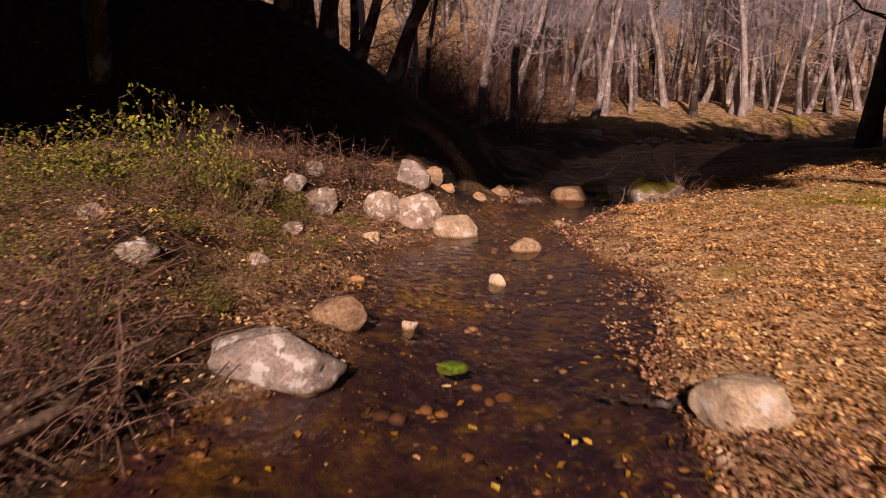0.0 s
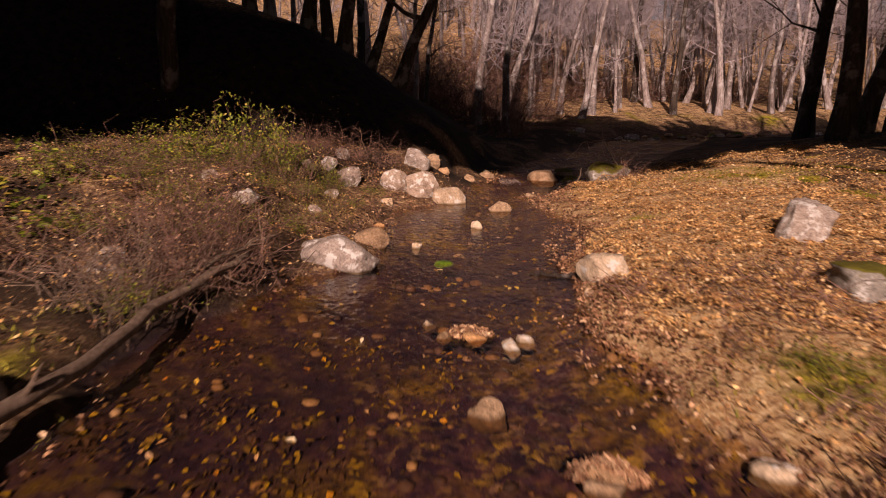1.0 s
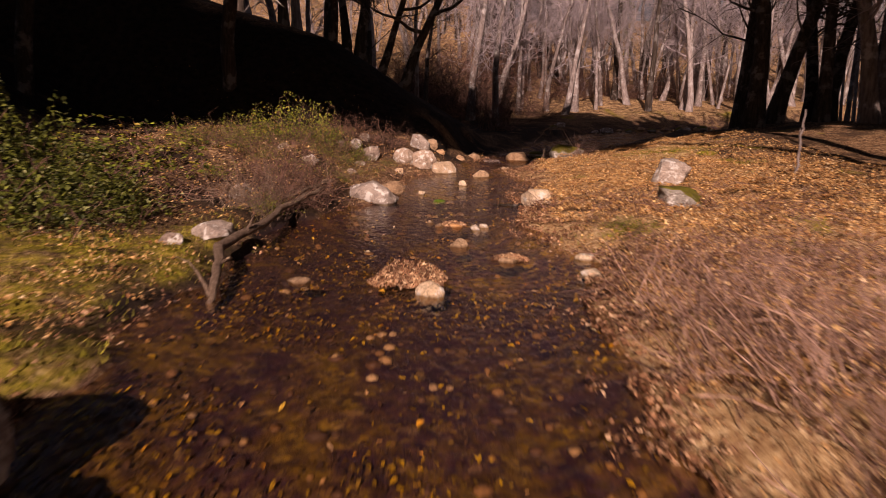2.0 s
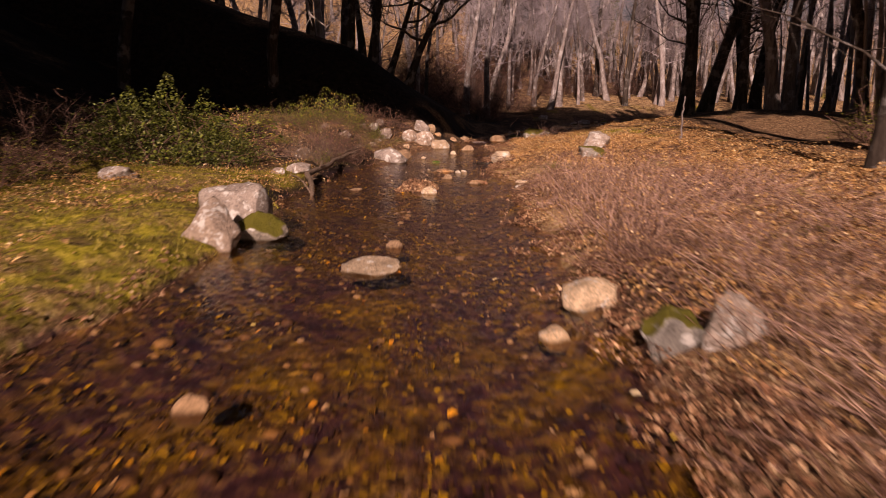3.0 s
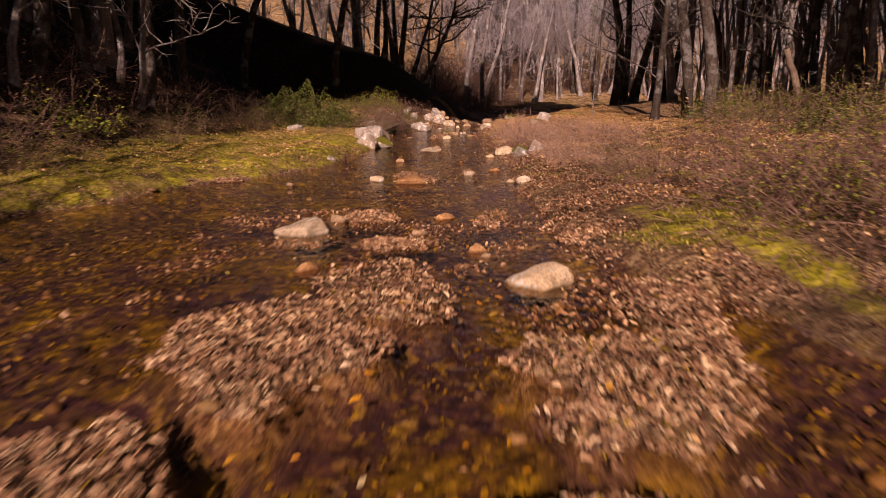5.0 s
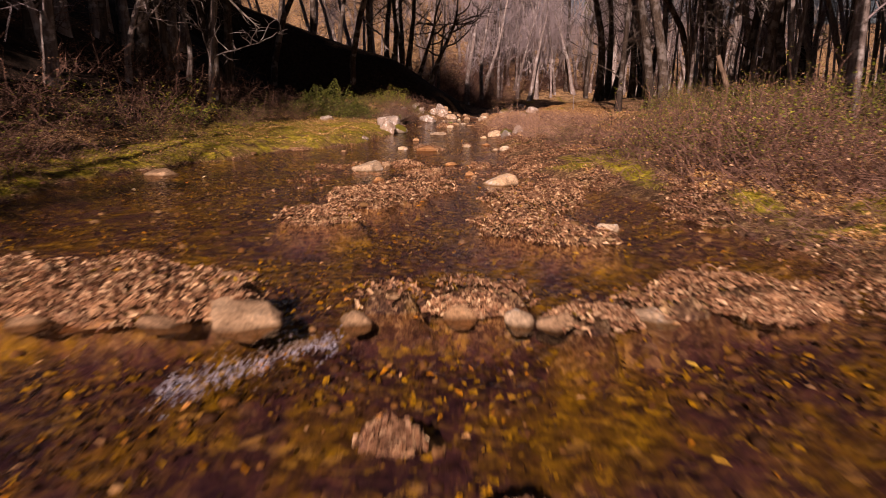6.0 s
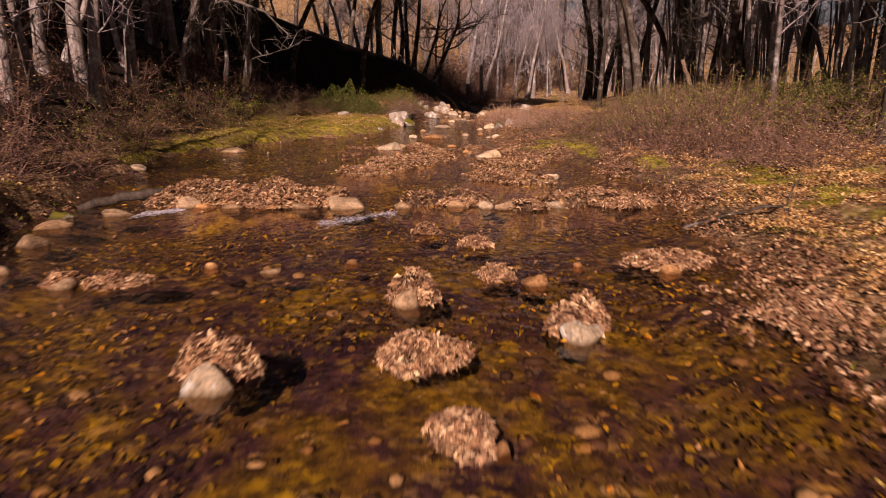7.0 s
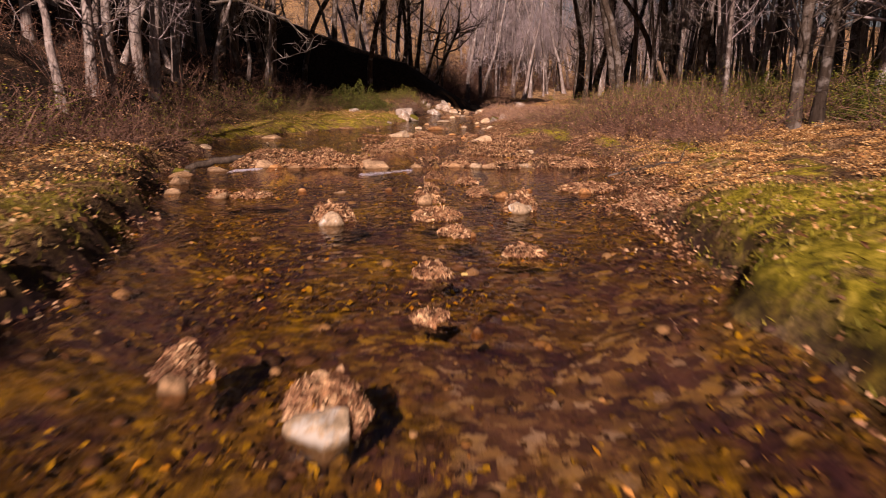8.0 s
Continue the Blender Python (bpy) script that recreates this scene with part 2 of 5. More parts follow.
ORANGE = rock_material("iron_stained_stone", [(0.28, (0.22, 0.10, 0.045)), (0.5, (0.54, 0.29, 0.125)), (0.75, (0.70, 0.46, 0.25))])
MOSSY = rock_material("mossy_boulder", [(0.3, (0.10, 0.09, 0.08)), (0.6, (0.30, 0.28, 0.25)), (0.8, (0.42, 0.40, 0.36))], lichen=0.05, moss=0.33)
ALGAE = plain("green_algae", [(0.3, (0.02, 0.05, 0.005)), (0.7, (0.16, 0.26, 0.015))], 22.0, 0.6)
PEBBLE = leaf_material("bed_pebbles", [(0.0, (0.03, 0.017, 0.014)), (0.5, (0.11, 0.06, 0.04)), (0.8, (0.28, 0.16, 0.06)), (1.0, (0.42, 0.32, 0.22))], 0.7)
BARK = bark_material("grey_bark", [(0.3, (0.09, 0.072, 0.065)), (0.5, (0.31, 0.265, 0.25)), (0.75, (0.56, 0.50, 0.465))], 1.0, 0.7)
# Dark bark, lowered further so shade on the trunks sits in its colour.
BARK_DARK = bark_material("dark_shade_bark", [(0.3, (0.025, 0.018, 0.013)), (0.55, (0.09, 0.07, 0.056)), (0.8, (0.17, 0.14, 0.118))], 1.0, 0.25)
TWIG = plain("bare_twigs", [(0.3, (0.22, 0.175, 0.175)), (0.7, (0.55, 0.465, 0.47))], 3.0, 0.9, 0.1)
CANE = plain("bramble_canes", [(0.38, (0.035, 0.017, 0.013)), (0.68, (0.36, 0.20, 0.145))], 3.0, 0.85, 0.1)
DRYSTEM = plain("dry_stems", [(0.38, (0.14, 0.07, 0.05)), (0.66, (0.66, 0.42, 0.31))], 4.0, 0.85, 0.1)
FLOATING = leaf_material("floating_leaves", [(0.0, (0.50, 0.13, 0.01)), (0.4, (0.75, 0.34, 0.02)), (0.7, (0.75, 0.52, 0.08)), (1.0, (0.82, 0.72, 0.56))], 0.6)
DEADWOOD = bark_material("weathered_deadwood", [(0.3, (0.09, 0.058, 0.038)), (0.55, (0.25, 0.18, 0.132)), (0.8, (0.44, 0.36, 0.29))], 2.0)
PALEWOOD = bark_material("bleached_deadwood", [(0.3, (0.30, 0.26, 0.23)), (0.55, (0.55, 0.50, 0.46)), (0.8, (0.70, 0.66, 0.62))], 2.0)
FOAM = plain("foam", [(0.3, (0.30, 0.29, 0.35)), (0.7, (0.56, 0.54, 0.61))], 30.0, 0.6)

# ---- mesh helpers ----


def mesh_of(name, verts, faces, smooth=False):
    me = bpy.data.meshes.new(name)
    me.from_pydata(np.asarray(verts, float).tolist() if isinstance(verts, np.ndarray) else verts, [], faces.tolist() if isinstance(faces, np.ndarray) else faces)
    if smooth:
        me.polygons.foreach_set("use_smooth", np.ones(len(me.polygons), bool))
    me.update()
    return me


def part(name, me, mat, parent=None, label=""):
    ob = new(name, me)
    if not me.materials:
        me.materials.append(mat)
    if parent:
        ob.parent = parent
    return tagged(ob, label)


def thing(name, label, category, at=(0, 0, 0), group=""):
    ob = new(name)
    ob.empty_display_size = 0.2
    ob.location = at
    return tagged(ob, label, category, group)


class Tubes:
    """Collects tapered tubes into one mesh."""

    def __init__(self):
        self.v, self.f = [], []

    def add(self, pts, radii, sides=5):
        pts = np.asarray(pts, float)
        n, at = len(pts), len(self.v)
        d = np.gradient(pts, axis=0)
        d /= np.linalg.norm(d, axis=1, keepdims=True) + 1e-9
        ref = np.array([0.31, 0.95, 0.05]) if abs(d[:, 2]).mean() > 0.6 else np.array([0.05, 0.02, 1.0])
        a = np.cross(d, ref)
        a /= np.linalg.norm(a, axis=1, keepdims=True) + 1e-9
        b = np.cross(d, a)
        ang = np.arange(sides) / sides * 2 * np.pi
        ring = a[:, None] * np.cos(ang)[None, :, None] + b[:, None] * np.sin(ang)[None, :, None]
        self.v.extend((pts[:, None] + ring * np.asarray(radii)[:, None, None]).reshape(-1, 3).tolist())
        for i in range(n - 1):
            for k in range(sides):
                k2 = (k + 1) % sides
                self.f.append((at + i * sides + k, at + i * sides + k2, at + (i + 1) * sides + k2, at + (i + 1) * sides + k))
        self.f.append(tuple(at + (n - 1) * sides + k for k in range(sides)))
        return self

    def mesh(self, name, smooth=True):
        return mesh_of(name, self.v, self.f, smooth)


def strands(start, way, length, steps, wobble, droop, r):
    """A wandering line from start along way."""
    pts, d = [np.array(start, float)], np.array(way, float)
    d /= np.linalg.norm(d)
    for _ in range(steps):
        d = d + r.normal(0, wobble, 3) + (0, 0, droop)
        d /= np.linalg.norm(d)
        pts.append(pts[-1] + d * length / steps)
    return np.array(pts)


LEAF = np.array([(0, -0.5, 0), (0, 0.5, 0.0), (-0.10, -0.34, 0.6), (-0.34, 0.16, 1), (0.30, -0.06, 1), (0.12, 0.40, 0.5)])


def leaves_mesh(name, pos, size, tilt, r, curl=0.12, normals=None, ragged=0.10, slim=1.0):
    """Folded leaves, two quads each, at the places pos."""
    n = len(pos)
    size = np.broadcast_to(size, n)
    base = np.repeat(LEAF[None], n, 0)
    base[:, 2:, :2] += r.normal(0, ragged, (n, 4, 2))
    base[:, :, 0] *= slim * r.uniform(0.75, 1.2, n)[:, None]
    base[:, :, 2] *= r.normal(curl, curl * 0.6, n)[:, None]
    base[:, 1, 2] += r.normal(0, 0.12, n)
    base *= size[:, None, None]
    yaw = r.uniform(0, 2 * np.pi, n)
    if normals is None:
        normals = np.stack([r.normal(0, tilt, n), r.normal(0, tilt, n), np.ones(n)], 1)
    else:
        normals = normals + r.normal(0, tilt, (n, 3))
    z = normals / np.linalg.norm(normals, axis=1, keepdims=True)
    h = np.stack([np.cos(yaw), np.sin(yaw), 0.3 * np.sin(3 * yaw)], 1)
    x = np.cross(h, z)
    x /= np.linalg.norm(x, axis=1, keepdims=True) + 1e-9
    y = np.cross(z, x)
    v = pos[:, None] + base[..., :1] * x[:, None] + base[..., 1:2] * y[:, None] + base[..., 2:] * z[:, None]
    at = np.arange(n)[:, None] * 6
    f = np.concatenate([at + (0, 4, 5, 1), at + (1, 3, 2, 0)], 1).reshape(-1, 4)
    return mesh_of(name, v.reshape(-1, 3), f)


# ---- lie of the land ----
LEFT_SHORE = [(-2.2, -120), (-2.2, -34), (-2.55, -32), (-3.0, -30), (-4.1, -27.3), (-4.6, -25.3), (-5.5, -22), (-6.0, -19), (-5.6, -17), (-4.6, -15), (-4.0, -12.9), (-2.8, -11.3),
              (-2.35, -10), (-2.2, -8), (-2.0, -5.5), (-2.2, -2), (-2.05, 0), (-2.15, 1.6), (-1.6, 3), (-1.3, 3.7), (-0.75, 4.3), (-0.65, 5.2), (-0.85, 6.5), (-0.7, 8), (-0.1, 8.8), (0.45, 10),
              (0.7, 11.5), (1.2, 12.7), (1.8, 14.6), (3.5, 19.6), (6.0, 24.5), (8.4, 30), (14, 34), (30, 38), (90, 48), (300, 65)]
RIGHT_SHORE = [(300, 55), (90, 40), (30, 33), (16, 29.5), (11, 26.5), (8.6, 22), (6.6, 18), (5.0, 14.6), (3.6, 12.6), (2.8, 11), (2.1, 10), (1.75, 9.3), (1.9, 8.2), (2.08, 7.2), (2.05, 6.3), (1.7, 5.1), (1.55, 4.2), (1.45, 2.4),
               (1.52, 0.8), (1.86, 0.0), (1.8, -0.7), (1.62, -1.6), (1.53, -3), (1.53, -5.2), (1.58, -8.2), (1.68, -9.4), (1.45, -10.8), (1.25, -12), (1.3, -13.2), (1.2, -15.6), (1.3, -17.3), (1.7, -18.6), (2.2, -20.0),
               (2.55, -21.6), (2.8, -23), (3.05, -24.4), (2.65, -25.8), (2.4, -27), (2.1, -28.4), (1.8, -30), (1.8, -31.4), (1.5, -32.8), (1.4, -34), (1.5, -120)]
SHORE = np.array(LEFT_SHORE + RIGHT_SHORE, float)


LATTICE = np.random.default_rng(3).random((256, 256))


def lumps(x, y, size):
    """Smooth value noise, 0 to 1."""
    u, v = x / size, y / size
    i, j = np.floor(u).astype(int), np.floor(v).astype(int)
    s, t = u - i, v - j
    s, t = s * s * (3 - 2 * s), t * t * (3 - 2 * t)
    g = lambda p, q: LATTICE[p % 256, q % 256]  # noqa: E731
    return (g(i, j) * (1 - s) + g(i + 1, j) * s) * (1 - t) + (g(i, j + 1) * (1 - s) + g(i + 1, j + 1) * s) * t


def off_shore(x, y):
    """Signed distance to the stream's edge: negative in the stream."""
    x, y = np.ravel(x).astype(float), np.ravel(y).astype(float)
    best, inside = np.full(x.shape, 1e9), np.zeros(x.shape, bool)
    a, b = SHORE, np.roll(SHORE, -1, 0)
    for (ax, ay), (bx, by) in zip(a, b):
        dx, dy = bx - ax, by - ay
        t = np.clip(((x - ax) * dx + (y - ay) * dy) / (dx * dx + dy * dy), 0, 1)
        best = np.minimum(best, (x - ax - t * dx) ** 2 + (y - ay - t * dy) ** 2)
        if dy:
            inside ^= ((ay > y) != (by > y)) & (x < ax + (y - ay) * dx / dy)
    ragged = 0.34 * (lumps(x + 60, y + 60, 0.75) - 0.5) + 0.16 * (lumps(x + 90, y + 90, 0.28) - 0.5)
    return np.where(inside, -1, 1) * np.sqrt(best) + ragged


def step(v, a, b):
    t = np.clip((v - a) / (b - a), 0, 1)
    return t * t * (3 - 2 * t)


def hump(x, y, cx, cy, rx, ry):
    return np.exp(-((x - cx) / rx) ** 2 - ((y - cy) / ry) ** 2)


LEAF_BARS = [  # centre x, y and half widths of the shoals on which leaves have stranded
    (-1.40, -21.9, 0.55, 0.70), (-1.00, -20.4, 0.70, 0.95), (-0.40, -19.2, 0.55, 0.75), (0.75, -22.5, 0.60, 0.75), (1.00, -21.0, 0.62, 1.0), (1.45, -19.7, 0.35, 0.7), (1.30, -23.0, 0.35, 0.3)]
DAM_BARS = [
    (-2.85, -24.75, 0.70, 0.62), (-2.05, -24.85, 0.62, 0.55), (-1.50, -24.95, 0.28, 0.34), (1.20, -25.2, 0.36, 0.22), (1.75, -24.8, 0.52, 0.30), (2.20, -24.95, 0.32, 0.20), (0.74, -25.5, 0.22, 0.16), (-0.45, -25.05, 0.26, 0.24), (0.12, -24.95, 0.34, 0.22)]


def shoal(x, y, bars):
    """1 on the bars, 0 off them, with ragged edges."""
    best = np.full(np.shape(x), 9.0)
    for cx, cy, rx, ry in bars:
        best = np.minimum(best, ((x - cx) / rx) ** 2 + ((y - cy) / ry) ** 2)
    ragged = 0.9 * (lumps(x + 20, y + 20, 0.5) - 0.5) + 0.6 * (lumps(x + 44, y + 44, 0.2) - 0.5)
    return 1 - step(np.sqrt(best) + ragged * 0.6, 0.62, 1.05)


def height(x, y, d=None):
    x, y = np.ravel(x).astype(float), np.ravel(y).astype(float)
    d = off_shore(x, y) if d is None else d
    hummock = 0.10 * (x > 1) * step(-y, 1, 4) + (x < -1) * (0.15 * step(y, 0.5, 2.5) * (1 - step(y, 8.5, 10)) + 0.09 * (1 - step(y, -2, 1)))
    rough = (0.07 + hummock) * (lumps(x, y, 0.8) - 0.5) + (0.05 + 0.5 * hummock) * (lumps(x + 7, y, 0.35) - 0.5)
    # stream bed, with shoals under the leaf bars
    bed = -0.05 - 0.20 * step(-d, 0.0, 0.9) + 0.03 * (lumps(x, y, 0.9) + lumps(x + 7, y, 0.35) - 1.0)
    bed += (0.05 - bed + 0.05 * lumps(x, y, 0.4)) * shoal(x, y, LEAF_BARS)
    bed += (0.06 - bed + np.where(x < -1, 0.17, 0.07) * lumps(x, y, 0.45)) * shoal(x, y, DAM_BARS)
    # banks
    out = np.maximum(d, 0)
    left = x < 0.2
    terrace = 0.20 * (1 - np.exp(-out / 0.25)) + 0.05 * np.minimum(out, 5)
    right = 0.12 * (1 - np.exp(-out / 0.25)) + 0.085 * np.minimum(out, 5.5) + 0.02 * np.clip(out - 5.5, 0, 30)
    right += 0.20 * step(-y, 29.6, 31) * step(out, 0.0, 0.14)
    right += 0.55 * hump(x, y, 11, 12.0, 5, 5.5) * step(out, 0, 3)
    z = np.where(left, terrace, right)
    z += np.where(left, 0.52 * step(y, 2.5, 5.5) * step(out, 0.3, 2.2) + 0.20 * step(-y, 25.0, 26.5) * step(out, 0.0, 0.22), 0)
    hill = 0.55 * np.logaddexp(0, (-(x + 7.2)) * 2) / 2
    hill = np.where(hill > 7, 7 + 0.25 * (hill - 7), hill)
    z = np.where(left & (y < 24), np.maximum(z, terrace + hill), z)
    crest = np.interp(x, [-60, -30, -18, -10, -7, -3.5, -2.2, -1.2, 0, 1.5], [16, 12, 8.5, 5.6, 4.5, 3.5, 2.7, 2.0, 1.3, 0.4])
    spur = crest * step(y, 8.6, 14.2) * (1 - 0.75 * step(y, 17, 27)) * step(out, 0.0, 1.3)
    z = np.where(x < 6, np.maximum(z, spur), z)
    far = y > 22 + np.clip(x, 0, 60) * 0.36
    rise = 0.3 * (1 - np.exp(-out / 0.4)) + 0.09 * np.clip(y - 30, 0, 400)
    rise += 0.16 * np.clip(y - 36, 0, 60) * (1 - step(x, 2, 16)) + 0.09 * np.clip(y - 62, 0, 80)
    z = np.where(far & (out > 0), np.maximum(np.where(x < 6, spur, 0), rise), z)
    z += rough * step(out, 0.0, 0.4) + 0.5 * (lumps(x, y, 6) - 0.5) * step(out, 2, 9)
    z = np.where(d > 0, np.maximum(z, 0.015 + 0.1 * np.minimum(d, 1)), bed)
    return z


def ground_at(x, y):
    return float(height(np.array([x]), np.array([y]))[0])


def grass_mask(x, y, d):
    g = 0.85 * (x < 0) * step(-y, -1.5, 0.5) * step(y, -23, -21) * (1 - step(-x, 6.3, 7.6)) * step(d, -0.1, 0.08)
    g += 0.5 * (x < -2) * step(-y, 25, 26) * (1 - step(d, 1.5, 2.5))
    for cx, cy, rx, ry, k in ((2.4, 1.0, 0.7, 0.8, 0.9), (2.7, -12.5, 1.3, 2.4, 0.95), (2.9, -16.6, 1.5, 2.2, 1.3), (4.6, -26, 1.8, 2.6, 0.95), (3.1, -32.3, 1.7, 2.7, 1.4), (3.2, -35.0, 2.2, 2.4, 1.2), (5.5, 9.5, 2.4, 2.0, 0.8), (6, -7, 2, 3, 0.6), (4.8, -13.5, 1.3, 2.5, 0.7), (5.2, -9.5, 1.6, 2.0, 0.7), (4.4, -22.5, 1.2, 1.4, 1.1), (5.4, -17.5, 1.2, 2.5, 0.7)):
        patchy = 1.0 if cy < -28 or cy > 0 else 0.25 + 0.95 * step(lumps(x + 31, y + 31, 0.55), 0.35, 0.7)
        g += k * patchy * hump(x, y, cx, cy, rx, ry) * (x > 0)
    g += (0.25 * hump(x, y, -3.2, -31.5, 0.9, 2.2) + 0.7 * hump(x, y, -2.6, 1.2, 0.6, 1.0) + 0.6 * hump(x, y, -1.6, 6.6, 0.6, 1.4)) * (x < 0)
    g += 0.62 * hump(x, y, 13, 36, 8, 3.5) + 0.6 * hump(x, y, 28, 42, 12, 4)
    g += 0.75 * (x > 1) * step(lumps(x + 5, y + 5, 0.55), 0.70, 0.9) * step(lumps(x, y, 2.4), 0.35, 0.6) * step(d, 0.1, 0.4)
    return np.clip(g, 0, 1.1)


def build_ground():
    def axis(lo, hi, fine, edge):
        a = np.arange(lo, hi + 1e-6, fine)
        grow = fine * np.cumsum(1.11 ** np.arange(1, 70))
        return np.concatenate([(lo - grow[grow < edge])[::-1], a, (hi + grow[grow < edge])])

    xs, ys = axis(-7, 6.5, 0.115, 420), axis(-38, 13, 0.13, 420)
    gx, gy = np.meshgrid(xs, ys)
    d = off_shore(gx, gy)
    z = height(gx, gy, d)
    v = np.stack([gx.ravel(), gy.ravel(), z], 1)
    i = (np.arange(len(ys) - 1)[:, None] * len(xs) + np.arange(len(xs) - 1)[None]).ravel()
    f = np.stack([i, i + 1, i + 1 + len(xs), i + len(xs)], 1)
    me = mesh_of("ground", v, f, True)
    zz = z.reshape(gx.shape)
    steep = np.hypot(np.gradient(zz, ys, axis=0), np.gradient(zz, xs, axis=1)).ravel()
    # Steep slope darkened to paint the spur's shade into its colour.
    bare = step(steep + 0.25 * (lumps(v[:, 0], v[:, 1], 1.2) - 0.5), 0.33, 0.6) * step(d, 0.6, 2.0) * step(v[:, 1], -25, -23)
    # Humps of painted shade: brambles, log, spur foot, far bank, right bank.
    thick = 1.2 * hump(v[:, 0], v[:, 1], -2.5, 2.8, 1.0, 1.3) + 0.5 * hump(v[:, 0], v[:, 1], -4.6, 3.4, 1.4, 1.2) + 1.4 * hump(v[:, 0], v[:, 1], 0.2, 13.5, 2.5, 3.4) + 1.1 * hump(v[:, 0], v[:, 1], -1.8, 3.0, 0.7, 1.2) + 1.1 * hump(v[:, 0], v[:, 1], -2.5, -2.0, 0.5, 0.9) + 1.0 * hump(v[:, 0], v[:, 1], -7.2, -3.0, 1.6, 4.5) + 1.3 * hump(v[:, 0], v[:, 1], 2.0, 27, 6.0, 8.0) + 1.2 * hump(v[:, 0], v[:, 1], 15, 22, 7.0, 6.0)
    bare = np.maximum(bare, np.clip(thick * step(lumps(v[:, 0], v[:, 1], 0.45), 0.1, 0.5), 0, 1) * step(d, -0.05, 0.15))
    # Dark line paints the shade under the grassy right bank edge.
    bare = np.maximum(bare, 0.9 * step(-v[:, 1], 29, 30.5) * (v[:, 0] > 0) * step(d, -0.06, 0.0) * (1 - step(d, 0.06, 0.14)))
    # Dark band paints the shade below the undercut left shore.
    shore_shade = (step(v[:, 1], -3.0, -2.0) * (1 - step(v[:, 1], 2.5, 4)) + step(-v[:, 1], 26, 27)) * (v[:, 0] < -1) * step(d, -0.12, -0.04) * (1 - step(d, 0.10, 0.28))
    bare = np.maximum(bare, 0.95 * shore_shade)
    # Upstream bed darkened to stand in for light lost in deeper water.
    deep_dark = 0.8 * step(v[:, 1], -9, 1.5) * step(lumps(v[:, 0], v[:, 1], 1.6), 0.1, 0.5)
    carpet = 1.1 * step(v[:, 0], 0.9, 1.3) * step(v[:, 1], -11, -4) * (1 - step(v[:, 1], 10, 14)) * (1 - step(d, 3, 5.5)) + 0.62 * (v[:, 0] < 0.5) * step(v[:, 1], 2.5, 4.5) * (1 - step(v[:, 1], 9.0, 10.5)) + 0.8 * step(v[:, 1], 30, 34)
    carpet += 0.65 * (v[:, 0] > 1) * step(-v[:, 1], 18, 22) * (1 - step(d, 3, 5))
    for name, values in (("carpet", carpet), ("grass", grass_mask(v[:, 0], v[:, 1], d)), ("bed", (1 - step(d, -0.08, 0.10)) * (1 - np.maximum(shoal(v[:, 0], v[:, 1], LEAF_BARS), shoal(v[:, 0], v[:, 1], DAM_BARS)))), ("bare", bare), ("deep_dark", deep_dark), ("gravel_sheen", 0.75 * hump(v[:, 0], v[:, 1], 0.45, -33.4, 0.9, 2.6))):
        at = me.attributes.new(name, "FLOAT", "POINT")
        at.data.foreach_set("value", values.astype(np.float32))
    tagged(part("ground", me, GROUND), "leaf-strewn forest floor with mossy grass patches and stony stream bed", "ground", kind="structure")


build_ground()


def build_water():
    xs = np.concatenate([np.arange(-7, 0, 0.25), np.arange(0, 14, 0.14), [14.5, 16, 18, 22, 30, 90, 300]])
    ys = np.concatenate([[-120, -60], np.arange(-40, 11, 0.25), np.arange(11, 27, 0.14), [28, 30, 34, 48]])
    gx, gy = np.meshgrid(xs, ys)
    x, y = gx.ravel(), gy.ravel()
    fast = step(y, 11.3, 12.6) * (1 - step(x, 12.5, 14)) + 0.35 * hump(x, y, -1.0, -26.0, 0.8, 0.6)
    z = fast * 0.13 * (lumps(x * 1.3, y, 0.45) + 0.6 * lumps(x * 1.3 + 9, y, 0.22) - 0.8)
    v = np.stack([x, y, z], 1)
    i = (np.arange(len(ys) - 1)[:, None] * len(xs) + np.arange(len(xs) - 1)[None]).ravel()
    f = np.stack([i, i + 1, i + 1 + len(xs), i + len(xs)], 1)
    tagged(part("water", mesh_of("water", v, f, True), WATER), "clear shallow brown stream water with small ripples", "water", kind="structure")


build_water()

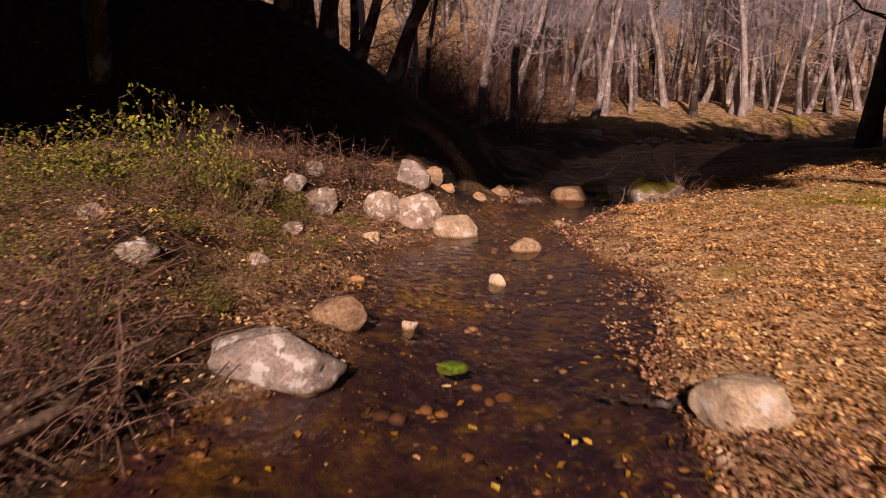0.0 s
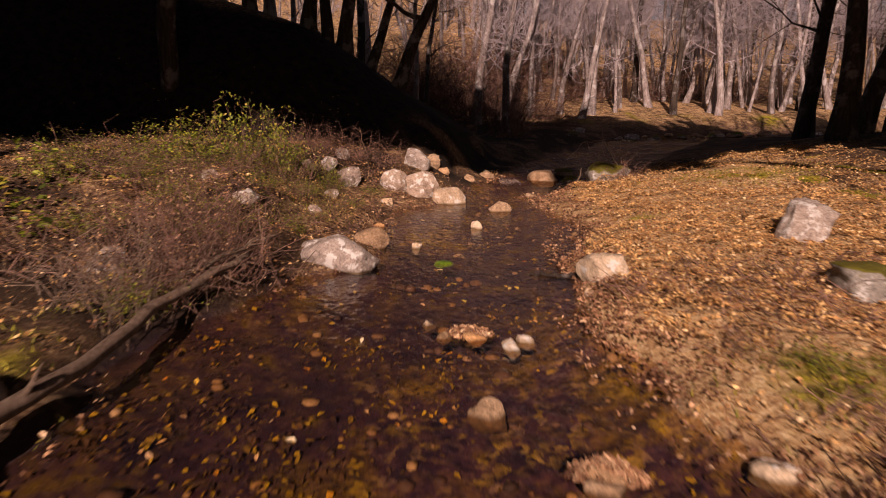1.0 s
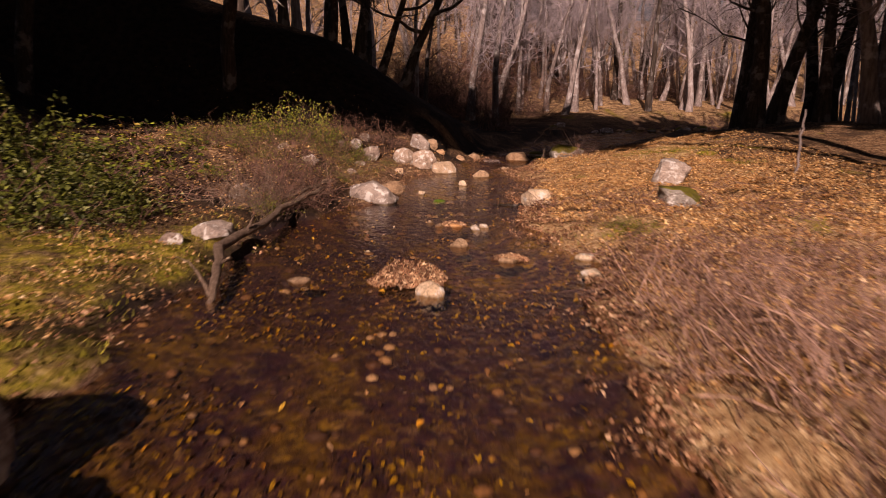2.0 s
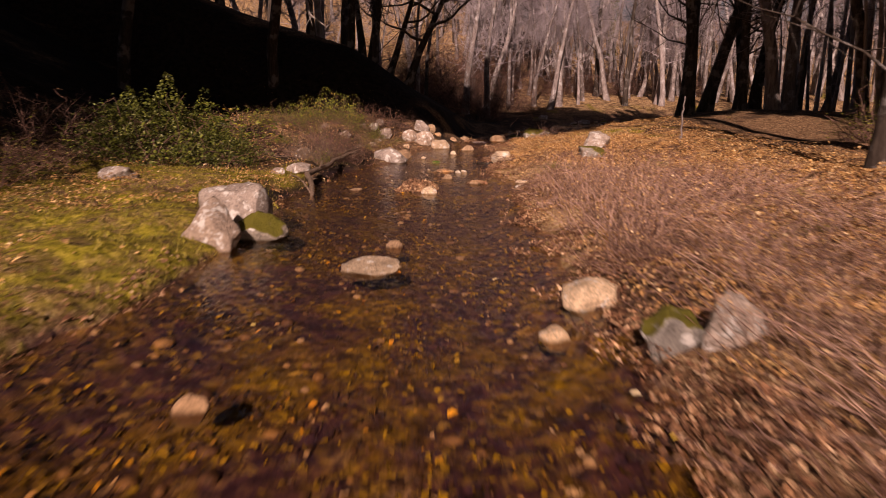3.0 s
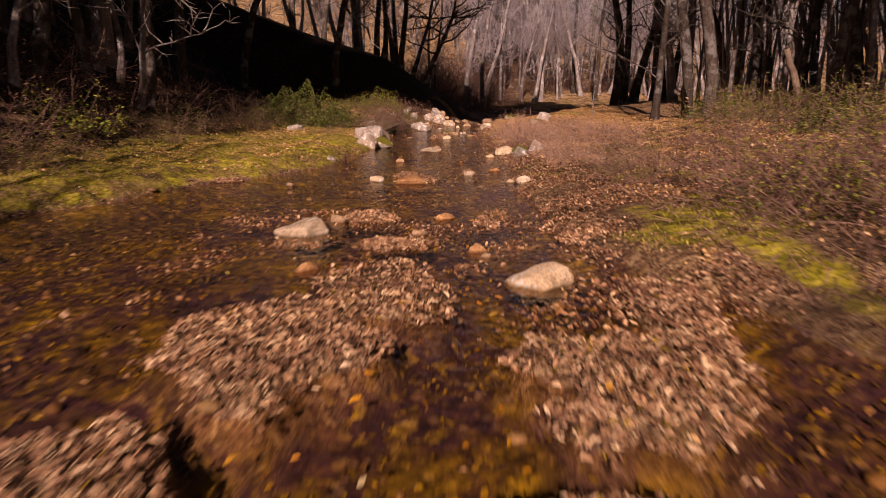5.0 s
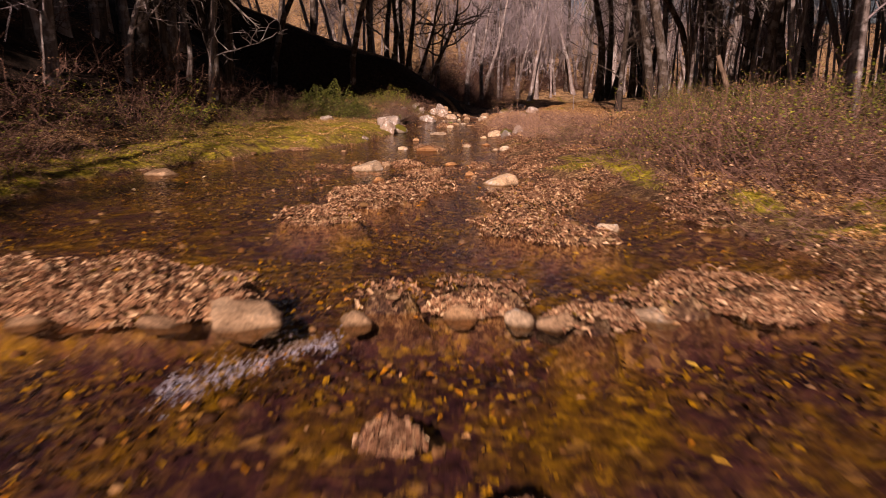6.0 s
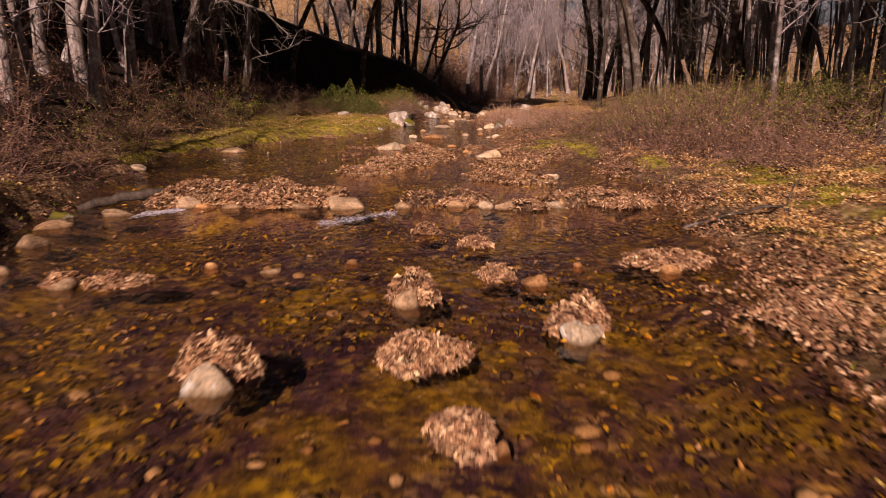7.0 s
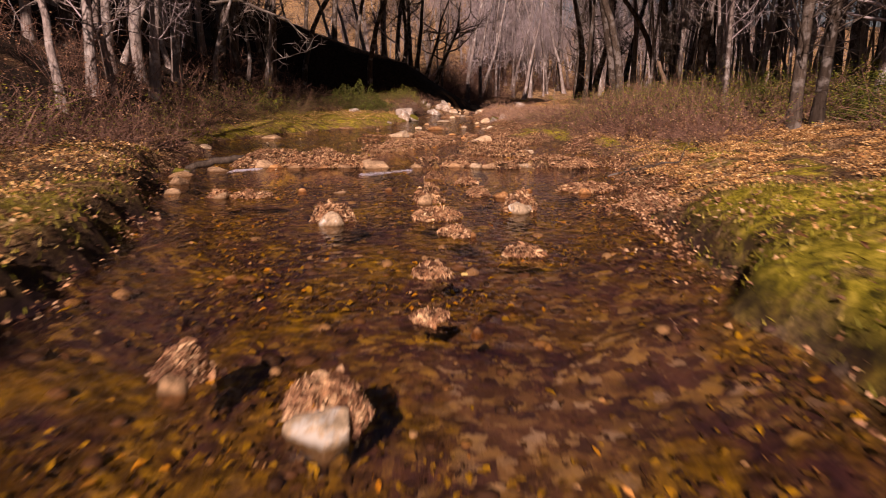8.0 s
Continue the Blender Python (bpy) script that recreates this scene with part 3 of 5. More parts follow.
# ---- trees ----


def branching(r, tall, thick, lean, first=0.3, limbs=22, twigs=5, spread=0.32, wobble=0.05, fine=3, sides=8):
    """Trunk and bare crown of one tree as two sets of tubes."""
    trunk, crown = Tubes(), Tubes()
    line = strands((0, 0, -0.25), (lean[0], lean[1], 1), tall, 12, wobble, 0.03, r)
    t = np.linspace(0, 1, 13)
    rad = thick * (1 - t) ** 0.8 + 0.012 + thick * 0.55 * np.exp(-t * 22)
    trunk.add(line, rad, sides)
    for _ in range(limbs):
        s = r.uniform(first, 0.97)
        k = s * 12
        p = line[int(k)] + (line[min(int(k) + 1, 12)] - line[int(k)]) * (k % 1)
        a = r.uniform(0, 2 * np.pi)
        size = tall * spread * (1.15 - 0.75 * s) * r.uniform(0.6, 1.2)
        br = strands(p, (np.cos(a), np.sin(a), r.uniform(0.2, 1.1)), size, 5, 0.18, 0.05, r)
        w = max(0.010, thick * 0.21 * (1.15 - s))
        crown.add(br, np.linspace(w, 0.006, 6), 3 if sides < 8 else 4)
        for _ in range(twigs):
            q = br[r.integers(1, 5)]
            tw = strands(q, r.normal(0, 1, 3) + (0, 0, 0.5), size * r.uniform(0.3, 0.65), 2, 0.25, 0.02, r)
            crown.add(tw, np.linspace(w * 0.4 + 0.003, 0.004 if sides == 8 else 0.006, 3), 3)
            if fine:
                for _ in range(fine):
                    tz = strands(tw[r.integers(1, 3)], r.normal(0, 1, 3), size * r.uniform(0.2, 0.45), 1, 0.2, 0, r)
                    crown.add(tz, (0.005, 0.003) if sides == 8 else (0.007, 0.005), 3)
    return trunk, crown


def tree(name, label, at, r, bark, group="", **k):
    t, c = branching(r, **k)
    ob = thing(name, label, "tree", (at[0], at[1], ground_at(*at)), group)
    part("trunk", t.mesh("trunk"), bark, ob)
    part("crown", c.mesh("crown"), TWIG if bark is not BARK_DARK else BARK_DARK, ob, "bare leafless branches and twigs")
    return ob


def build_forest():
    r = np.random.default_rng(11)
    kinds = []
    for n in range(10):
        near = n < 4
        dim = n in (0, 2, 8)
        kinds.append(tree("bare_tree", "tall bare deciduous tree with furrowed bark darkened for shade" if dim else "tall bare deciduous tree with pale grey patchy bark", (0, 400 + n), r, BARK_DARK if dim else BARK, "woodland trees", tall=r.uniform(10, 14), thick=r.uniform(0.10, 0.18),
                          lean=r.normal(0, 0.10, 2), first=0.2, limbs=24 if near else 22, twigs=6, spread=0.22, wobble=0.07, fine=3 if near else 2, sides=8 if near else 6))
    spots = []

    def scatter(n, x0, x1, y0, y1, gap, ok=lambda x, y: True):
        tries = 0
        while n and tries < 4000:
            tries += 1
            x, y = r.uniform(x0, x1), r.uniform(y0, y1)
            if ok(x, y) and all((x - a) ** 2 + (y - b) ** 2 > gap * gap for a, b in spots):
                spots.append((x, y))
                n -= 1

    far_ok = lambda x, y: y > 33.5 + max(0, x) * 0.2  # noqa: E731
    scatter(105, 2, 34, 32, 50, 1.2, far_ok)
    scatter(60, -14, 50, 48, 78, 2.0, far_ok)
    scatter(36, -3, 15, 50, 80, 1.4, far_ok)
    scatter(18, -16, 3, 26, 50, 2.2)
    scatter(78, 11.5, 34, -18, 20, 1.3, lambda x, y: x > 11 + max(0, -y) * 0.12)
    scatter(32, -26, -10.5, -24, 8, 1.8)
    scatter(13, -14.5, -9.2, -22, 5, 1.3)
    scatter(14, -22, -4, 16.5, 26, 2.0)
    scatter(10, -40, 40, -75, -44, 4.0, lambda x, y: abs(x) > 6)
    poles = []
    for n in range(3):
        poles.append(tree("young_tree", "slim straight grey-barked young tree in the dense wood" if n else "slim straight pale young tree in the dense wood", (0, 450 + n), r, BARK, "young trees", tall=r.uniform(8, 10), thick=r.uniform(0.055, 0.085),
                          lean=r.normal(0, 0.03, 2), first=0.25, limbs=9, twigs=3, spread=0.16, wobble=0.03, fine=1, sides=6))
    for n in range(150):
        x, y = r.uniform(11.5, 30), r.uniform(-19, 26)
        if x < 11.2 + max(0.0, -y) * 0.10 + max(0.0, y - 8) * 0.25:
            x += 4
        m = pose(x, y, ground_at(x, y) - 0.05, 0, 0, r.uniform(0, 360))
        o = poles[n % 3] if n < 3 else copy_thing(poles[n % 3], m)
        o.matrix_basis = m
        s = r.uniform(0.8, 1.3)
        o.scale = (s, s, s)
    placed = set()
    for n, (x, y) in enumerate(spots):
        close = y < 22 and -13 < x < 15
        src = kinds[n % 4] if close else kinds[4 + n % 6]
        m = pose(x, y, ground_at(x, y) - 0.05, 0, 0, r.uniform(0, 360))
        o = src if src not in placed else copy_thing(src, m)
        placed.add(src)
        o.matrix_basis = m
        s = r.uniform(0.75, 1.25)
        o.scale = (s, s, s * r.uniform(0.9, 1.15))


build_forest()

NEAR_TREES = [  # x, y, trunk radius, height, lean x, lean y, dark
    (-2.5, 15.2, 0.17, 10, 0.02, 0.0, 1), (-3.4, 15.0, 0.15, 10, -0.02, 0.0, 1), (-4.9, 15.4, 0.14, 10, 0.04, 0.0, 1),
    (9.0, 12.8, 0.24, 13, 0.0, 0.0, 1), (10.2, 14.2, 0.22, 13, 0.05, 0.0, 1), (11.0, 12.9, 0.18, 12, 0.06, 0.0, 1), (10.6, 17.5, 0.22, 13, -0.02, 0.0, 1), (12.5, 16.4, 0.2, 13, 0.08, 0.0, 1),
]
MORE_TREES = [
    (6.4, -2.7, 0.11, 9, 0.06, 0.0, 1), (8.5, -14.3, 0.15, 11, 0.02, 0.0, 0), (7.4, -21.2, 0.13, 10, 0.03, 0.0, 1), (8.0, -21.0, 0.12, 10, 0.03, 0.0, 1), (11.3, -18.0, 0.27, 13, 0.03, 0.0, 0),
    # (-8.0, -24.5) is added mainly to cast branch shadows on the moss.
    (-8.0, -24.5, 0.17, 11, 0.05, 0.0, 0), (-8.7, -19.6, 0.12, 10, 0.03, 0.0, 0), (-7.4, -27.0, 0.14, 10, 0.06, 0.0, 0),
    # Unseen tree added so its shadow streaks the mossy bank.
    (-7.1, -35.0, 0.18, 13, -0.03, 0.0, 0),
    (-8.4, -16.8, 0.14, 10, 0.06, 0.0, 0), (-9.6, -16.7, 0.13, 10, 0.0, 0.0, 0), (-9.2, -13.0, 0.15, 10, 0.04, 0.0, 0), (-11.7, -5.5, 0.15, 11, -0.05, 0.0, 0), (-12.4, 1.3, 0.16, 11, 0.05, 0.0, 0),
]


def build_near_trees():
    r = np.random.default_rng(21)
    for x, y, rad, tall, lx, ly, dark in NEAR_TREES + MORE_TREES:
        tree("bank_tree", "oak with crooked bare limbs on the bank, bark darkened for shade" if dark else "slender grey-barked bare tree at the woodland edge", (x, y), r, BARK_DARK if dark else BARK,
             tall=tall, thick=rad, lean=(lx, ly), first=0.16, limbs=20, twigs=5, spread=0.27, wobble=0.06 if dark and y > 10 else 0.012)


build_near_trees()


def crooked_oak(x, y, r, tall, thick, lean, limbs, pale=False):
    """A leaning oak whose bare limbs wind outwards and up."""
    trunk, crown = Tubes(), Tubes()
    line = strands((0, 0, -0.4), (lean, -0.03, 1), tall, 12, 0.10, 0.0, r)
    trunk.add(line, thick * (1 - np.linspace(0, 0.8, 13)) + thick * 0.5 * np.exp(-np.arange(13.0)), 8)
    for n in range(limbs):
        k = r.integers(3, 12)
        side = 1 if n % 3 else -1
        limb = strands(line[k], (side * r.uniform(0.6, 1.2), r.normal(0, 0.35), r.uniform(0.6, 1.4) if pale else r.uniform(0.1, 0.9)), r.uniform(2.2, 4.2) * (0.6 if pale else 1), 9, 0.26, 0.06 if pale else 0.03, r)
        w = thick * (0.5 - 0.025 * k) * (0.7 if pale else 1)
        crown.add(limb, np.linspace(w, 0.012, 10), 5)
        for _ in range(8):
            q = limb[r.integers(2, 10)]
            tw = strands(q, r.normal(0, 0.8, 3) + (0.2 * side, 0, 0.5), r.uniform(0.5, 1.5), 5, 0.32, 0.02, r)
            crown.add(tw, np.linspace(0.022, 0.007, 6), 4)
            for _ in range(3):
                crown.add(strands(tw[r.integers(2, 6)], r.normal(0, 1, 3) + (0, 0, 0.3), r.uniform(0.25, 0.6), 2, 0.3, 0, r), (0.009, 0.007, 0.005), 3)
    label = "pale grey bare tree with twisted sunlit branches on the slope" if pale else "leaning oak with winding bare limbs beside the shaded slope, bark darkened for shade"
    ob = thing("twisted_tree" if pale else "crooked_oak", label, "tree", (x, y, ground_at(x, y)))
    part("trunk", trunk.mesh("trunk"), BARK if pale else BARK_DARK, ob)
    part("crown", crown.mesh("crown"), BARK if pale else BARK_DARK, ob, "twisted bare branches")


oak_rng = np.random.default_rng(23)
crooked_oak(-1.25, 14.6, oak_rng, 6.5, 0.17, 0.42, 9)
crooked_oak(-1.9, 15.0, oak_rng, 7.0, 0.13, 0.25, 7)
crooked_oak(-2.9, 14.9, oak_rng, 7.5, 0.15, 0.10, 6)
for tx, ty, tilt in ((-9.3, -9.0, 0.15), (-9.9, -11.8, -0.1), (-8.3, -5.2, 0.25), (-8.6, -18.6, 0.1), (-10.3, -14.6, 0.2), (-8.0, -22.2, -0.15), (-9.6, -3.4, 0.1)):
    crooked_oak(tx, ty, oak_rng, 7.0, 0.10, tilt, 6, True)


def build_shade_trees():
    """Tall evergreens added over the banks to shade the slope, crowns unseen above the view."""
    r = np.random.default_rng(31)

    def crown_mesh(n, rx, ry, rz):
        p = r.normal(0, 1, (n, 3))
        p /= np.linalg.norm(p, axis=1, keepdims=True)
        p *= (r.uniform(0.15, 1, n) ** 0.5)[:, None]
        p *= 1 + 0.25 * np.sin(7 * p[:, :1] + 3 * p[:, 1:2])
        return leaves_mesh("crown", p * (rx, ry, rz), r.uniform(1.0, 1.6, n), 1.0, r, 0.1)

    crowns = [crown_mesh(2200, 5.2, 4.6, 2.8) for _ in range(3)]
    rows = [(-24, -3, -24, -4), (-17.5, -1, -17, -4), (-12.4, 0.6, -11.5, -4), (-8.4, -4.2, -6.0, -2.4), (8.4, 0.3, 4.0, -2.4), (12.5, -2.5, 11.5, -3.0), (19, -3, 19, -3.5), (27, -3, 27, -3.5),
            (-13, -10, -13, -9.5), (-16, -10, -16, -10), (-23, -11, -23, -11), (-19, -27, -19, -27), (-25, -27, -25, -27), (-19, -16, -19, -16), (-22, -20, -22, -20), (-18, -34, -18, -33), (-25, -34, -25, -33),
            (-15, 15, -14, 13), (-8.5, 15.8, -7.5, 14), (-5.5, 11.5, -0.3, 3.2)]
    rows += [(15.5, -9, 15.5, -9), (17, 1, 17, 0), (23, 2, 23, 1), (-21, -9, -21, -8), (-28, -12, -28, -12), (-17, -24, -17, -24), (21, -8, 21, -9), (31, -20, 31, -20), (33, -8, 33, -8), (30, -32, 30, -32), (17, -27, 17, -27), (24, -22, 24, -22), (18.5, -15, 18, -16), (26, -12, 26, -12), (14.5, -36, 14.5, -36), (22, -36, 22, -36)]
    rows += [(13.5, 9.5, 4.5, 6.5), (12.5, 4.2, 10.6, 4.8), (18, 7, 18, 6.5), (25, 8, 25, 7), (-9.5, 9, -2.5, 6.0)]
    rows += [(-10.6, -62, -10.2, -61.5)]
    small = [(-9.6, -7.4, -3.3, -5.0, 0.6), (-7.9, -58, -7.0, -56.6, 0.3), (-16.5, -34, -16.2, -33.5, 0.7), (15.5, -20, 12.2, -21.5, 0.7), (8.0, -3.0, 1.2, -7.5, 0.4)]
    for n, (bx, by, cx, cy, size) in enumerate([(*row, 1.0) for row in rows] + small):
        zb = ground_at(bx, by)
        ob = thing("evergreen_tree", "tall evergreen tree added for shade, with an unseen dense dark crown", "tree", (bx, by, zb), "evergreen trees")
        top = 12.0 + max(0.0, zb - 3.0)
        k = Tubes()
        s = np.linspace(0, 1, 10)[:, None]
        line = np.array([(0, 0, -0.3)]) + s * np.array([(cx - bx, cy - by, top - zb)]) * np.concatenate([s ** 2, s ** 2, s ** 0.9], 1) / np.maximum(s, 1e-6)
        line += r.normal(0, 0.05, line.shape)
        k.add(line, np.linspace(0.2, 0.07, 10), 8)
        part("trunk", k.mesh("trunk"), BARK_DARK, ob)
        c = part("crown", crowns[n % 3], CROWN_LEAF, ob, "dense dark evergreen foliage added unseen to block the sun")
        c.location = (cx - bx, cy - by, top - zb)
        c.scale = (size, size, size)


build_shade_trees()

# ---- stones ----
SOLID = {}


def ball(level):
    if level not in SOLID:
        bm = bmesh.new()
        bmesh.ops.create_icosphere(bm, subdivisions=level, radius=1)
        bm.verts.ensure_lookup_table()
        SOLID[level] = (np.array([v.co for v in bm.verts]), [tuple(v.index for v in f.verts) for f in bm.faces])
        bm.free()
    return SOLID[level]


def stone_mesh(r, half, level=3, cuts=9, lump=0.22):
    """A weathered stone: a lumpy ball with flattened sides."""
    v, f = ball(level)
    v = v.copy()
    shift = Vector(r.uniform(-50, 50, 3))
    for _ in range(cuts):
        n = r.normal(0, 1, 3)
        n /= np.linalg.norm(n)
        over = np.maximum(v @ n - r.uniform(0.48, 0.85), 0)
        v -= over[:, None] * n * 0.9
    big = np.array([noise.fractal(Vector(p) * 1.6 + shift, 0.9, 2.1, 5) for p in v])
    fine = np.array([noise.fractal(Vector(p) * 5.0 + shift, 0.8, 2.2, 3) for p in v])
    v *= (1 + lump * big + 0.045 * fine)[:, None]
    lo, hi = v.min(0), v.max(0)
    v = (v - (lo + hi) / 2) / ((hi - lo) / 2)
    return mesh_of("stone", v * half, f, True)


STONE_RNG = np.random.default_rng(5)


def stone(x, y, w, h, mat, label, z=None, turn=None, name="stone", group="stream stones", cuts=8, deep=0.8):
    r = STONE_RNG
    base = max(ground_at(x, y + 0.3 * w), 0.0) if z is None else z
    tall = h * 0.74
    hz = tall * 0.75 + 0.02
    me = stone_mesh(r, (w * 0.5, w * 0.5 * deep, hz), 4 if w > 0.22 else 3, cuts, 0.12 if w > 0.4 else 0.16)
    ob = part(name, me, mat)
    ob.matrix_basis = pose(x, y + 0.38 * w * deep, base + tall - hz, r.uniform(-6, 6), r.uniform(-6, 6), r.uniform(-12, 12) if turn is None else turn)
    return tagged(ob, label, "stone", group)


KINDS = {"L": (LICHEN, "grey boulder patched with white lichen"), "G": (GRANITE, "tan granite stone, darker and wet at the waterline"), "P": (PALE, "pale sunlit stone standing in the shallow stream"),
         "O": (ORANGE, "rounded orange iron-stained stone in shallow water"), "M": (MOSSY, "grey boulder with yellow-green moss on top")}
UPPER = [(-0.99, 4.02, 0.82, 0.36, "L"), (-0.77, 5.10, 0.43, 0.27, "G"), (-0.82, 6.54, 0.17, 0.08, "O"), (-0.22, 5.19, 0.13, 0.10, "P"), (0.55, 6.49, 0.18, 0.16, "P"), (0.99, 7.93, 0.38, 0.22, "G"),
         (0.19, 8.70, 0.60, 0.38, "P"), (-0.30, 8.70, 0.62, 0.52, "L"), (-0.76, 8.68, 0.54, 0.46, "L"), (-0.84, 8.04, 0.23, 0.12, "P"), (-1.50, 8.45, 0.40, 0.38, "L"), (-1.85, 8.55, 0.30, 0.28, "L"),
         (-0.46, 10.44, 0.56, 0.5, "L"), (-0.17, 11.03, 0.34, 0.3, "G"), (0.06, 11.12, 0.27, 0.14, "G"), (0.63, 11.50, 0.26, 0.17, "G"), (1.02, 12.32, 0.40, 0.20, "G"), (1.64, 3.48, 0.50, 0.36, "P")]
HEAD = [(2.26, 12.06, 0.69, 0.34, "G"), (2.90, 13.11, 0.48, 0.24, "M"), (2.81, 12.06, 0.45, 0.18, "M"), (3.42, 10.8, 0.95, 0.5, "M"), (-2.79, 5.44, 0.26, 0.16, "L"), (-2.19, 4.91, 0.3, 0.16, "L"),
        (-1.62, 6.04, 0.22, 0.13, "L"), (-1.64, 7.46, 0.28, 0.14, "L"), (4.02, 4.28, 0.64, 0.62, "L"), (3.53, 2.25, 0.72, 0.34, "M"), (-2.45, 0.30, 0.49, 0.22, "L"), (-2.74, -0.06, 0.3, 0.18, "L"),
        (-2.91, 3.00, 0.39, 0.28, "L"), (1.45, 3.24, 0.1, 0.04, "P"), (-1.75, 9.3, 0.3, 0.2, "L"), (-2.1, 8.0, 0.25, 0.15, "L"), (1.7, 9.6, 0.3, 0.1, "G"), (2.15, 8.6, 0.22, 0.08, "G")]
SHALLOWS = [(0.34, 2.04, 0.19, 0.07, "O"), (0.60, 1.84, 0.15, 0.10, "P"), (0.72, 2.01, 0.15, 0.08, "P"), (0.11, 2.08, 0.13, 0.05, "G"), (-0.01, 2.37, 0.11, 0.06, "P"), (0.37, 0.75, 0.24, 0.13, "G"),
            (0.88, 0.06, 0.2, 0.08, "G"), (0.05, -1.30, 0.27, 0.16, "P"), (-1.21, -0.88, 0.24, 0.07, "G"), (1.74, 0.14, 0.26, 0.10, "P"), (1.67, -0.57, 0.26, 0.10, "P"), (0.87, -0.01, 0.21, 0.07, "G"),
            (-2.17, -5.57, 0.68, 0.58, "L"), (-2.15, -4.75, 0.84, 0.74, "L"), (-1.75, -5.0, 0.56, 0.42, "M"), (-0.36, -6.47, 0.58, 0.13, "P"), (-0.22, -5.35, 0.19, 0.12, "G"), (1.43, -7.50, 0.47, 0.30, "P")]
MIDDLE = [(1.04, -8.20, 0.22, 0.12, "P"), (1.71, -8.53, 0.40, 0.38, "M"), (2.04, -8.65, 0.38, 0.36, "L"), (2.0, -7.95, 0.2, 0.1, "O"), (-0.98, -9.23, 0.19, 0.12, "G"), (-4.83, -1.88, 0.6, 0.28, "L"),
          (0.95, -11.03, 0.27, 0.09, "O"), (0.43, -11.76, 0.20, 0.12, "P"), (-1.15, -12.64, 0.25, 0.14, "P"), (-0.57, -12.95, 0.50, 0.18, "O"), (1.09, -12.80, 0.18, 0.09, "P"), (1.30, -12.91, 0.27, 0.18, "P"),
          (-2.41, -9.50, 0.20, 0.12, "L"), (-1.50, -17.22, 0.57, 0.25, "P"), (-1.23, -16.38, 0.21, 0.12, "G"), (-2.49, -13.17, 0.17, 0.08, "G"), (0.0, -16.21, 0.26, 0.09, "O"), (-0.26, -17.12, 0.18, 0.08, "G")]
LOWER = [(0.30, -17.93, 0.19, 0.11, "O"), (0.36, -18.11, 0.11, 0.05, "G"), (-1.16, -18.60, 0.22, 0.09, "O"), (0.72, -19.16, 0.54, 0.22, "P"), (1.50, -22.69, 0.24, 0.12, "P"), (-4.92, -17.89, 0.6, 0.12, "G"),
         (-1.30, -25.5, 0.50, 0.16, "G"), (-1.75, -25.45, 0.30, 0.08, "G"), (-2.2, -25.45, 0.4, 0.08, "O"), (-2.6, -25.42, 0.3, 0.07, "G"), (-2.95, -25.4, 0.34, 0.09, "O"), (-3.68, -25.97, 0.36, 0.1, "G"),
         (-0.62, -25.4, 0.2, 0.1, "G"), (0.0, -25.3, 0.22, 0.1, "G"), (0.34, -25.42, 0.18, 0.12, "P"), (1.15, -25.35, 0.36, 0.12, "P"), (-5.49, -21.50, 0.45, 0.15, "P"), (-3.98, -26.68, 0.35, 0.1, "G")]
TAIL = [(-0.35, -29.14, 0.16, 0.16, "G"), (0.62, -29.74, 0.24, 0.17, "P"), (-1.16, -30.38, 0.26, 0.17, "P"), (0.50, -28.63, 0.19, 0.10, "O"), (1.54, -28.29, 0.17, 0.09, "O"), (-1.41, -28.33, 0.16, 0.05, "G"),
        (-1.89, -28.17, 0.13, 0.06, "O"), (-2.72, -28.75, 0.2, 0.1, "G"), (0.10, -30.86, 0.08, 0.06, "O"), (-0.54, -34.34, 0.24, 0.12, "P"), (-1.19, -33.93, 0.13, 0.09, "G"), (-4.2, -26.1, 0.3, 0.1, "M"),
        (-3.7, -27.5, 0.3, 0.14, "G"), (-3.4, -28.4, 0.2, 0.1, "G"), (0.9, -28.1, 0.09, 0.05, "O"), (-0.85, -28.0, 0.1, 0.04, "O"), (0.05, -33.2, 0.07, 0.03, "O"), (-1.5, -32.2, 0.1, 0.03, "O")]
for row in UPPER + HEAD + SHALLOWS + MIDDLE + LOWER + TAIL:
    sx, sy, sw, sh, key = row
    smat, slabel = KINDS[key]
    stone(sx, sy, sw, sh, smat, slabel, z=0.0 if -26 < sy < -24.5 and abs(sx) < 3 else None, name="boulder" if sw > 0.45 else "stone", cuts=16 if key in "LMP" else 11)
SLABS = [(-3.35, -25.1, 0.5, 0.22, "G"), (-2.95, -24.85, 0.44, 0.2, "G"), (-2.55, -25.15, 0.5, 0.2, "G"), (-2.2, -24.8, 0.4, 0.22, "G"), (-1.85, -25.1, 0.36, 0.2, "G"), (-3.1, -25.4, 0.3, 0.14, "G"), (-1.5, -24.95, 0.3, 0.22, "G"),
         (1.5, -25.1, 0.36, 0.1, "P"), (0.55, -25.5, 0.24, 0.09, "G"), (2.3, -24.9, 0.3, 0.1, "O")]
for sx, sy, sw, sh, key in SLABS:
    stone(sx, sy, sw, sh, KINDS[key][0], "angular brown stone slab lodged among wet leaves", z=0.03, name="stone_slab", group="dam stones", cuts=20, deep=0.7)
stone(0.10, 4.43, 0.22, 0.03, ALGAE, "submerged stone coated in bright green algae", z=0.0, cuts=2)


